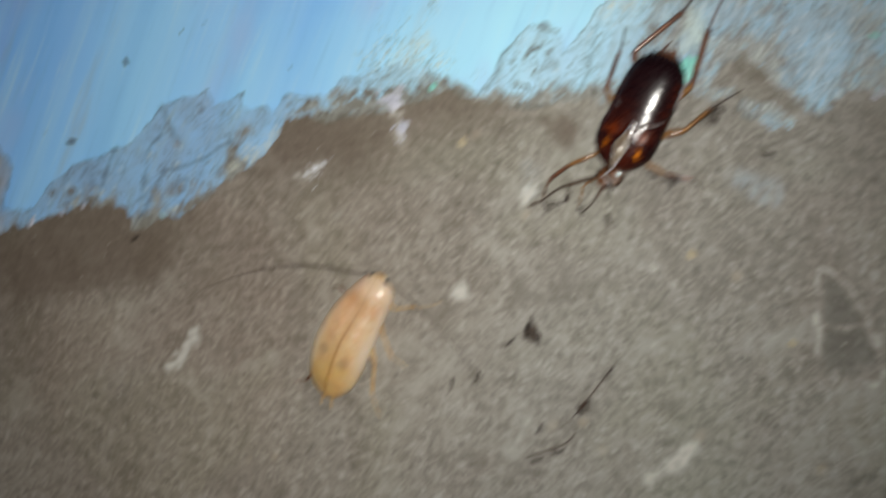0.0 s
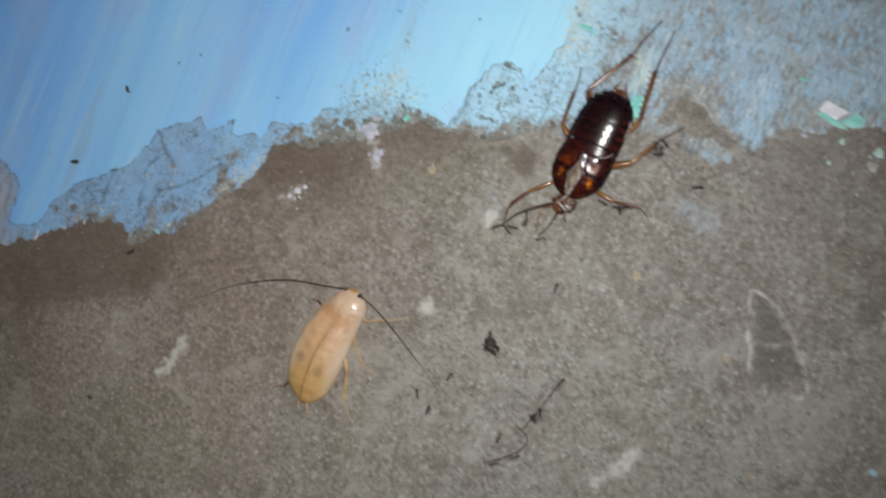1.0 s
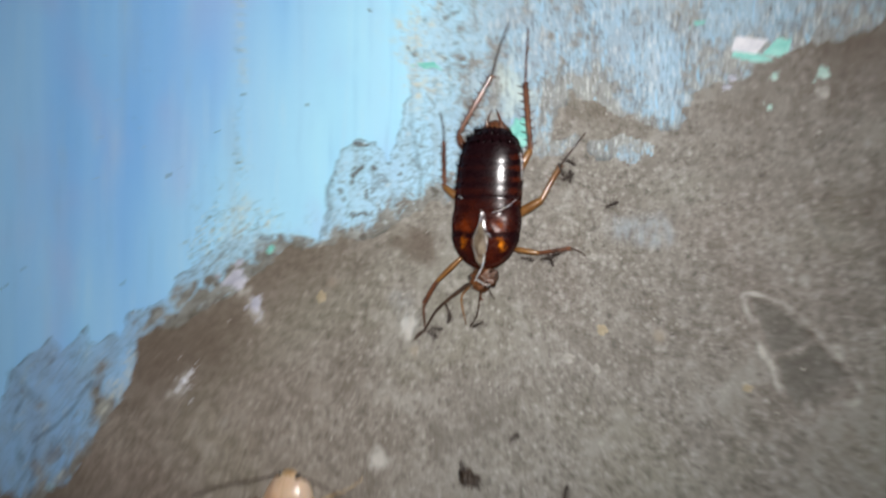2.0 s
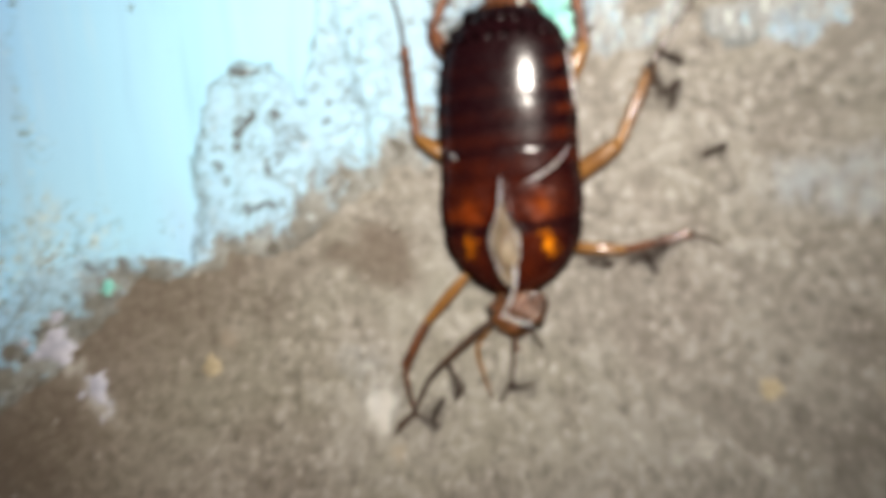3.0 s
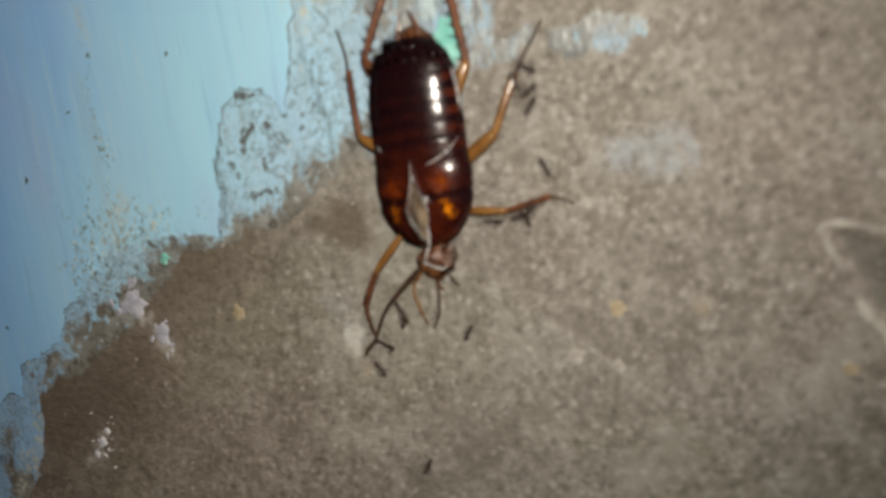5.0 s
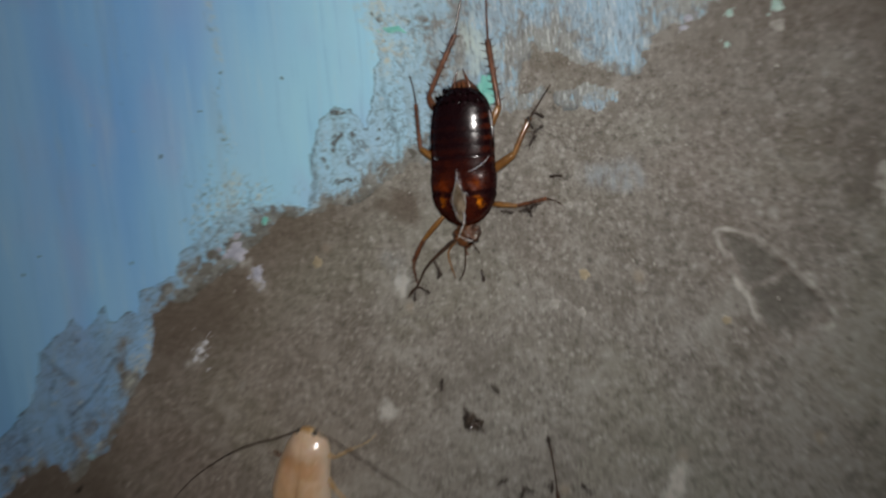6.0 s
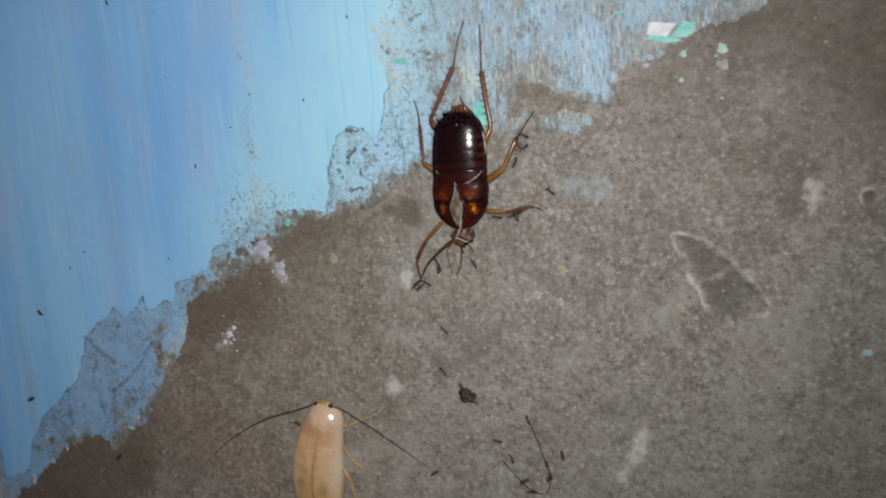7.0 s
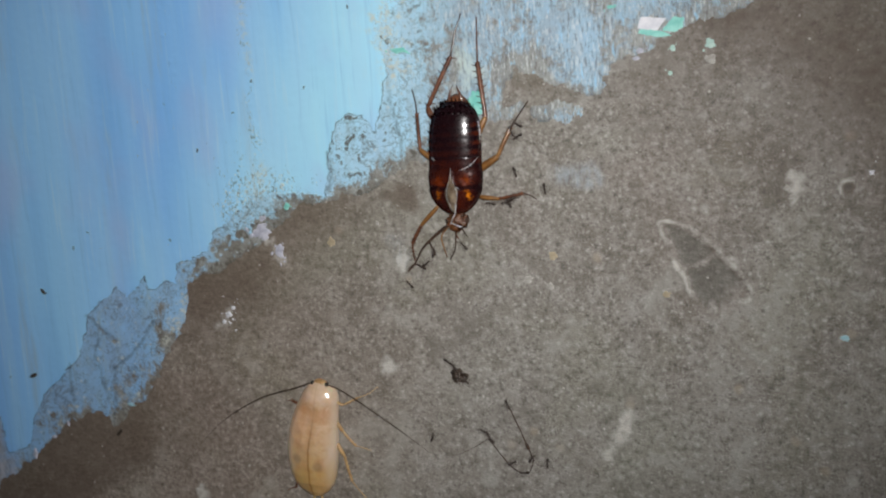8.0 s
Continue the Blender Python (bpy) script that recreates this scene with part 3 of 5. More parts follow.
# scuffs in the sound paint above the ragged patch
cover -= np.where(core > 0, np.clip(1.3 - np.hypot((X + 62) / 8, (Y - 16) / 7), 0, 1) * np.clip(0.25 + 0.5 * n1 + 0.5 * n3, 0, 0.75), 0)
cover -= np.where(core > 0, np.clip(n3, 0, 1) * (0.25 * streak(X, Y, (-61, 64), (-60, 30), 2.6) + 0.4 * streak(X, Y, (-81, 80), (-79, 45), 3.0)), 0)
cover -= np.where(core > 0, 0, 0.42 * streak(X + 2 * n1, Y + 2 * n2, (-5.0, 38.6), (0.0, 36.5), 5.5) + 0.22 * streak(X + 2 * n1, Y + 2 * n2, (-20, 33), (-22, 50), 6))
cover += 0.10 * streak(X, Y, (3, 31.5), (5, 32), 6) + 0.25 * streak(X, Y, (8, 46), (10, 38), 4) + 0.3 * streak(X, Y, (1, 54), (3, 46), 3)
# thin places in the far lobe: right of the long vein, along its foot and at the neck
bald = 0.34 * streak(X + 1.6 * n1, Y + 1.6 * n2, (-101.5, -21.5), (-94, -19), 5.5) + 0.45 * streak(X + 1.6 * n1, Y + 1.6 * n2, (-102, -25), (-103, -30), 3.5) + 0.34 * streak(X + 1.6 * n1, Y + 1.6 * n2, (-128, -33), (-114, -29.5), 4.0)
bald += 0.48 * streak(X + 1.4 * n1, Y + 1.4 * n2, (-88, -4.5), (-90, -13), 3.6) + 0.3 * streak(X + n1, Y + n2, (-109, -8), (-103, -12.4), 2.4) + 0.25 * streak(X + n1, Y + n2, (-108, -17.6), (-107, -19), 2.2)
bald += 0.42 * streak(X + 2.2 * n1 + n3, Y + 2.2 * n2 + n4, (-80, 2.5), (-64, 12), 4.5) * np.clip(0.75 + 0.9 * n3, 0, 1.4)
cover -= np.where(core > 0, 0, bald)
cover += np.where(core > 0, 0, 0.20 * streak(X + 1.5 * n1, Y + 1.5 * n2, (-38, 28), (-30, 34), 9) + 0.16 * streak(X + 1.5 * n1, Y + 1.5 * n2, (-27, 36), (-24.5, 52), 6))
cover = np.clip(cover, 0, 1)
scuff = np.clip(1.25 - np.hypot((X + 63 + 2 * n1) / 11, (Y - 20 + 2 * n2) / 12), 0, 1) + 0.8 * streak(X + 1.2 * n1, Y, (-61, 66), (-60, 30), 3.2) + 0.5 * streak(X + 2 * n1, Y, (-80, 80), (-79, 40), 3.5)
scuff = np.clip(scuff + 0.55 * streak(X + 2 * n1, Y + 2 * n2, (-45, 20), (-66, 17), 7), 0, 1)
outline = np.clip((edge - 0.8) / 1.5, 0, 1) * np.where(X < -28, 1, 0.3) * np.clip(np.hypot(X + 62, Y - 18) / 8 - 0.6, 0.1, 1) * np.where(X > -45, np.clip((45 - Y) / 5, 0.1, 1), 1) * (1 - 0.9 * frayed)
rim = (0.7 * np.exp(-(edge / 0.35) ** 2) * np.clip(0.2 + 1.2 * soft_noise(X, Y, 5, 12), 0, 1))
for a, b in (((-104.8, -31.8), (-104.0, -24)), ((-104.0, -24), (-102.7, -18.8)), ((-102.7, -18.8), (-94.5, -12.3)), ((-94.5, -12.3), (-90.5, -8)), ((-109.4, -7.4), (-102.4, -12.4)), ((-116, -18), (-116.5, -27)), ((-108.0, -17.6), (-106.4, -26.7)), ((-107, -12), (-108, -17.6)), ((-121, -25), (-116.4, -29)), ((-44, 20), (-44.3, 27)), ((-28, 26), (-30, 38))):
    rim = np.maximum(rim, 0.75 * np.clip(1.8 * streak(X + 0.7 * n1 + 0.35 * n3, Y + 0.7 * n2, a, b, 0.65) - 0.5, 0, 1) * np.clip(0.75 + 0.5 * n3, 0, 1))
sea = np.clip(1.1 * streak(X + 1.6 * n1, Y + 1.6 * n2, (-12.5, 39), (-14.5, 43), 5.5) + 0.25 * n3, 0, 0.8)
cream = 0.95 * streak(X + 2 * n1, Y + 2 * n2, (-29.5, 52), (-28, 43), 7) * (0.7 + 0.6 * n3) + 0.55 * streak(X, Y, (-62, 20), (-60, 24), 4) + 0.25 * streak(X, Y, (5, 55), (20, 46), 9) + 0.5 * streak(X, Y, (-61, 62), (-60, 44), 2.0)
for cx, cy, cr in ((-82.3, -3.0, 1.6), (-82.8, -6.4, 1.3), (-85.4, -9.1, 1.9), (-88.1, -12.2, 1.2), (-120.5, -33.0, 1.6), (-116.4, -29.0, 0.9), (-107.6, -17.8, 0.9), (-98.0, -25.4, 1.0)):
    cream += 1.1 * np.clip(1.4 - np.hypot(X - cx + 0.8 * n3, Y - cy + 0.8 * n4) / cr, 0, 1)

# an old turquoise coat and grey primer laid bare where the blue is gone
OLD_COAT = [(-156, -35.5), (-149.6, -32.6), (-148.1, -38.0), (-146.7, -43.4), (-146.5, -46.6), (-142.6, -46.5), (-142.5, -49.4), (-148.1, -54.5), (-160, -58), (-166, -44)]
teal = np.clip(inside(X + 0.8 * n1 + 0.6 * n3, Y + 0.8 * n2 + 0.6 * n4, OLD_COAT) / 0.9 + 0.3, 0, 1)
ash = np.clip(-core / 2.5, 0, 1) * np.clip((-X - 134) / 4, 0, 1) * np.clip(0.85 + 0.4 * n1, 0, 1)
# blue runs from pale cyan near the edge to deeper blue far off
paleness = (0.4 * np.clip(1 - core / 26, 0, 1) + 0.6 * np.clip(1 - core / 88, 0, 1) ** 1.15) * np.clip(1 + (X + 30) / 130, 0.15, 1)
stain_shade = 0.88 * np.clip(1 + (edge + 6 * slow + 2.5 * n1) / 44.0, 0, 1) ** 1.6 * (edge < 0.5) * np.clip((-X - 18) / 25, 0, 1) * (0.75 + 0.4 * slow)
stain_shade += 0.95 * streak(X + 2.2 * n1 + n3, Y + 1.8 * n2 + n4, (-30, 17.8), (-26.5, 17.0), 3.2) + 0.55 * streak(X + 1.5 * n1, Y + 1.5 * n2, (-4.4, 38.4), (0.8, 36.0), 6.0)
stain_shade += 0.9 * streak(X + 1.5 * n1, Y + 1.5 * n2, (-142, -52), (-131, -43.5), 4.5)
# broad brown darkening towards the lower left, upper right and lower right
stain_shade += 1.15 * streak(X + n1, Y + n2, (-103, -36), (-124, -48), 11) + 0.35 * streak(X, Y, (-130, -75), (-60, -95), 40)
stain_shade += 0.85 * streak(X + 6 * slow, Y + 6 * slow, (36, 46), (75, 32), 36) * (edge < 0.5) + 0.22 * np.clip((X - 25) / 40 - Y / 90, 0, 1) + 0.45 * streak(X + n1, Y + n2, (6.2, 6.0), (6.8, 5.2), 1.6)
lime = 0.58 * streak(X + n3, Y + n4, (13.9, -23.5), (11.2, -28.5), 2.3) + 0.48 * streak(X + n3, Y + n4, (10.0, -31.0), (9.0, -32.5), 2.6)
lime += 0.78 * streak(X + 0.5 * n3, Y + 0.5 * n4, (-35.1, -16.5), (-34.7, -16.2), 2.9) + 0.65 * streak(X + n3, Y + n4, (-83.0, -46.5), (-85.5, -54.5), 2.2)
lime += 0.56 * streak(X + n3, Y + n4, (-29.4, 7.2), (-29.7, 4.6), 2.5) + 0.2 * streak(X + n3, Y + n4, (-30.0, 4), (-30.3, 0.5), 1.6) + 0.15 * streak(X + n3, Y + n4, (3, 20.6), (8, 20.2), 2.6)
lime += 0.45 * streak(X + n3, Y + n4, (-60.8, 11.5), (-56, 4.5), 2.2) + 0.5 * streak(X + n3, Y + n4, (43.6, 15), (44.2, 19), 1.8)
lime += 0.35 * streak(X + n3, Y + n4, (-27.5, -36.5), (-29, -38), 2.5) + 0.35 * np.clip(soft_noise(X, Y, 6, 31) - 0.35, 0, 1)

lime += 0.22 * streak(X + 1.4 * n3, Y + 1.4 * n4, (-73.5, -8.5), (-69.3, -4.0), 2.6)
lime *= 1.2
# warmer brown tint, stronger on the far side
rosy = np.clip((-X - 15 + 8 * slow) / 45, 0, 1)
smear = np.clip(1.6 * streak(X + 0.8 * n1, Y + 0.8 * n2, (3.2, 20.8), (8.6, 20.2), 2.9), 0, 1) + 0.5 * streak(X + n1, Y + n2, (-31, 8.5), (-30, 5.5), 2.5)

# a pointed, leaf-like hollow pressed into the cement, its shade darkened into the colour, with a pale raised rim and a
# rib across
LEAF = [(21.2, 11.5), (22.6, 11.3), (25.3, 10.2), (27.7, 8.6), (29.9, 6.5), (32.1, 4.1), (34.3, 1.6), (35.8, -1.2), (34.4, -2.9), (31.6, -6.4), (29.6, -9.0), (28.6, -6.6), (27.3, -3.7), (26.1, -1.2), (25.2, 1.8), (23.7, 4.2), (22.6, 6.7), (21.7, 9.1)]
leaf = inside(X + 0.25 * n1, Y + 0.25 * n2, LEAF)
rib = np.maximum(streak(X + 0.35 * n1, Y + 0.35 * n2, (24.2, 3.1), (28.3, 4.1), 0.9), 0.7 * streak(X + 0.35 * n1, Y + 0.35 * n2, (28.3, 4.1), (29.7, 5.8), 0.7)) * np.clip(0.85 + 0.5 * n3, 0, 1)
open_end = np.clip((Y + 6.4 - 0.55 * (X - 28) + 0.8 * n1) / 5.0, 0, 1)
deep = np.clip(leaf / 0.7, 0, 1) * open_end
hollow_shade = deep * (1 - 0.85 * rib) * (0.80 + 0.22 * n1 + 0.12 * slow)
ridge = np.exp(-((leaf + 0.45) / 0.5) ** 2) * np.clip((Y + 6.0 - 0.25 * (X - 28)) / 4, 0, 1) * np.clip(0.8 + 0.5 * n1 + 0.3 * n3, 0, 1.3)
lime += 0.62 * ridge + 0.34 * rib * (leaf > 0) * (0.8 + 0.6 * n3)
# dark cracks, and painted shadows along the inner edge and beside the rib
for a, b, r, q in (((22.2, 10.6), (26.8, 8.2), 0.45, 0.5), ((29.2, 6.7), (30.0, 6.2), 0.8, 1.2), ((30.0, 5.9), (34.2, 1.2), 0.5, 0.6), ((26.6, 5.2), (27.3, 5.4), 0.8, 1.1), ((27.3, 3.0), (28.0, 2.7), 0.7, 1.2), ((29.4, 4.9), (29.5, 2.6), 0.55, 0.9), ((25.4, 1.6), (27.2, -2.4), 0.5, 0.6),
                   ((22.2, 8.0), (23.6, 5.4), 0.45, 0.6), ((34.9, 0.4), (34.6, -1.6), 0.6, 0.7)):
    stain_shade += q * (leaf > -0.1) * np.clip(1.5 * streak(X + 0.3 * n3, Y + 0.3 * n4, a, b, r), 0, 1) * np.clip(0.6 + 0.7 * n3, 0, 1.2)
lime += 0.6 * streak(X + 0.3 * n3, Y + 0.3 * n4, (34.2, -2.7), (35.4, -2.5), 1.2) + 0.3 * (leaf > 0) * streak(X + 0.5 * n3, Y + 0.5 * n4, (29.0, -2.0), (28.8, -4.5), 1.3)
# the round hole: its dark inside is painted as well as sunk
stain_shade += 1.3 * np.clip(1.3 - np.hypot(X - 52.0, Y - 16.6) / 0.85, 0, 1)
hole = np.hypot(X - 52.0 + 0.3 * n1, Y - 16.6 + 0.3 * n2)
hollow_shade += np.clip(1.2 - hole / 1.0, 0, 1)
lime += (0.5 + 0.3 * n3) * np.exp(-((hole - 1.35) / 0.5) ** 2)

Z = 0.06 * slow * near_by + 0.05 * n1 + 0.035 * n3 + 0.03 * soft_noise(X, Y, 0.7, 21) * near_by
Z += 0.16 * ridge - 0.34 * deep + 0.22 * rib * (leaf > 0) - 0.5 * np.clip(1.3 - hole / 0.9, 0, 1) + 0.08 * np.exp(-((hole - 1.6) / 0.5) ** 2)

# the slab's outer faces
Z[0, :] = Z[-1, :] = -60
Z[:, 0] = Z[:, -1] = -60


def sheet(name, keep, z, mat, fields, trim=False):
    """A surface over the kept squares of the grid."""
    rows, cols = X.shape
    idx = np.arange(rows * cols).reshape(rows, cols)
    quads = np.stack([idx[:-1, :-1], idx[:-1, 1:], idx[1:, 1:], idx[1:, :-1]], -1)
    sel = keep[:-1, :-1] | keep[:-1, 1:] | keep[1:, 1:] | keep[1:, :-1]
    if trim:
        sel[0] = sel[-1] = sel[:, 0] = sel[:, -1] = False
    quads = quads[sel]
    used = np.unique(quads)
    back = np.zeros(rows * cols, np.int64)
    back[used] = np.arange(len(used))
    quads = back[quads]
    co = np.stack([X.ravel()[used], Y.ravel()[used], z.ravel()[used]], -1) * MM
    me = bpy.data.meshes.new(name)
    me.vertices.add(len(co))
    me.vertices.foreach_set("co", co.ravel())
    me.loops.add(quads.size)
    me.loops.foreach_set("vertex_index", quads.ravel())
    me.polygons.add(len(quads))
    me.polygons.foreach_set("loop_start", np.arange(0, quads.size, 4))
    me.polygons.foreach_set("use_smooth", np.ones(len(quads), bool))
    me.update(calc_edges=True)
    for key, val in fields.items():
        me.attributes.new(key, "FLOAT", "POINT").data.foreach_set("value", val.ravel()[used].astype(np.float32))
    me.materials.append(mat)
    return new(name, me)


floor = sheet("floor", np.ones(X.shape, bool), Z, CONCRETE, dict(stain_shade=stain_shade, lime=lime, hollow_shade=hollow_shade, smear=smear, rosy=rosy))
tagged(floor, "rough grey-brown cement floor with stains and specks", "floor", kind="structure")
film = np.clip(edge / 0.7, 0, 1)
paint_z = np.maximum(Z, -1) * (1 - 0.6 * (core > 0)) + np.where(edge > -0.05, 0.012 + 0.05 * film + 0.10 * np.clip(core / 0.4, 0, 1), -0.12)
paint = sheet("paint_layer", (edge > 0) & (Z > -5), paint_z, PAINT, dict(cover=cover, rim=rim, paleness=paleness, rubbed=right, core=np.clip(core, -4, 4), outline=outline, sea=sea, cream=cream, scuff=scuff, frayed=frayed, teal=teal, ash=ash), True)
tagged(paint, "sky-blue floor paint with brush strokes, rubbed thin along its ragged edge", "paint", kind="structure")


# ---- the dark shed skin ----
def lean(y):
    """The skin lies slightly aslant: its sideways shift along the body."""
    return 0.06 * y - 0.1


def flat_arch(a):
    """Height of a back that is flatter on top than a round arch; a: from -90 to 90 degrees and a little beyond."""
    return (1 - min(1.0, abs(math.sin(a))) ** 2.15) ** (1 / 2.15) if math.cos(a) > 0 else math.cos(a)


def shell_half(stations, side, z0, nu=16, steps=4, rough=0.0):
    """One half of a split back plate; stations from front to rear: place, half width, height, half width of the split."""
    st = np.array(stations, float)
    at = np.linspace(0, len(st) - 1, (len(st) - 1) * steps + 1)
    g = Geo()
    for q in at:
        y, w, h, gap = (np.interp(q, np.arange(len(st)), st[:, c]) for c in range(4))
        gap += 0.12 * noise.noise(Vector((y * 1.3, side * 4.0, 2.0)))
        for j in range(nu + 1):
            u = max(gap, 0.02) / w + (1 - max(gap, 0.02) / w) * j / nu
            a = math.asin(min(1.0, u) * 0.98)
            x = w * min(1.0, u)
            curl = 0.18 * math.exp(-((x - gap) / 0.25) ** 2)
            lumps = rough * noise.noise(Vector((x * side * 0.9, y * 0.8, 5.0)))
            g.v.append((x * side + lean(y), y, z0 + h * flat_arch(a) + curl + lumps))
    for i in range(len(at) - 1):
        for j in range(nu):
            k = i * (nu + 1) + j
            g.f.append((k, k + 1, k + nu + 2, k + nu + 1) if side > 0 else (k, k + nu + 1, k + nu + 2, k + 1))
    return g


def raised(line, up):
    return [(x, y, z + up) for x, y, z in line]


def leaned(geo):
    geo.v = [(x + lean(y), y, z) for x, y, z in geo.v]
    return geo


def plate(y_front, y_rear, w, h, z0=0.9, bow=0.5, lip=0.14, nu=26, nv=6, dome=0.0, bow_front=None):
    """A curved back plate. w and h: (front, rear) half width and height."""
    g = Geo()
    rows = nv + 3 if lip else nv + 1
    bow_front = bow if bow_front is None else bow_front
    for i in range(rows):
        s = min(i / nv, 1.0)
        y = y_front + (y_rear - y_front) * s
        ww = w[0] + (w[1] - w[0]) * s + dome * math.sin(math.pi * s)
        hh = h[0] + (h[1] - h[0]) * s + 0.25 * dome * math.sin(math.pi * s)
        if i == 0 and lip:
            hh -= 0.16
        if i == nv:
            hh += lip * 0.4
        if i > nv:
            hh -= lip * (i - nv)
            ww -= 0.03 * (i - nv)
        for j in range(nu + 1):
            u = 2 * j / nu - 1
            a = u * math.pi / 2 * 0.88
            x = ww * math.sin(a) / math.sin(math.pi / 2 * 0.88)
            z = z0 + hh * flat_arch(a)
            wave = 0.02 * noise.noise(Vector((x * 1.3, y * 1.7, 3.1)))
            y2 = y + (bow_front + (bow - bow_front) * s) * (1 - u * u) * (1 if y_rear > y_front else -1)
            g.v.append((x + lean(y2), y2, z + wave))
    for i in range(rows - 1):
        for j in range(nu):
            a = i * (nu + 1) + j
            g.f.append((a, a + 1, a + nu + 2, a + nu + 1))
    return g


def leg(parent, name, joints, mats, radii, spines=8, spike=0.9, seed=1):
    """femur with tibia and tarsus under it; joints: four points."""
    rnd = random.Random(seed)
    a, b, c, d = [Vector(q) for q in joints]
    g = Geo().add(*tube([a, a.lerp(b, 0.5) + Vector((0, 0, 0.12)), b], (radii[0] * 0.7, radii[0], radii[0] * 0.95, radii[0] * 0.7), 10))
    femur = part(name, g, mats[0], parent)
    g = Geo().add(*tube([b, b.lerp(c, 0.5) + Vector((0, 0, 0.1)), c], (radii[1] * 0.9, radii[1], radii[1] * 1.05), 9, 22))
    along = (c - b).normalized()
    out = along.cross(Vector((0, 0, 1))).normalized()
    rings = len(g.v) // 9
    for i in range(spines):
        r = min(rings - 2, 1 + round((rings - 3) * i / max(1, spines - 1)))
        side = 1 if i % 2 else -1
        j = 0 if side > 0 else 4
        root = [r * 9 + j, r * 9 + (j + 1) % 9, (r + 1) * 9 + j]
        mid = sum((Vector(g.v[q]) for q in root), Vector()) / 3
        g.v.append(tuple(mid + out * side * spike * rnd.uniform(0.5, 1.0) + along * 0.45 + Vector((0, 0, 0.15))))
        tip = len(g.v) - 1
        g.f += [(root[0], root[1], tip), (root[1], root[2], tip), (root[2], root[0], tip)]
    part("tibia", g, mats[1], femur)
    mid = c.lerp(d, 0.5) + Vector((rnd.uniform(-0.3, 0.3), rnd.uniform(-0.3, 0.3), 0.05))
    g = Geo().add(*tube([c, mid, d], (radii[2], radii[2] * 0.8, radii[2] * 0.7), 7))
    tip = (d - mid).normalized()
    turn = tip.cross(Vector((0, 0, 1)))
    g.add(*spine(d, tip * 0.45 + turn * 0.3, 0.06)).add(*spine(d, tip * 0.45 - turn * 0.3, 0.06))
    part("tarsus", g, mats[2], femur)
    return femur


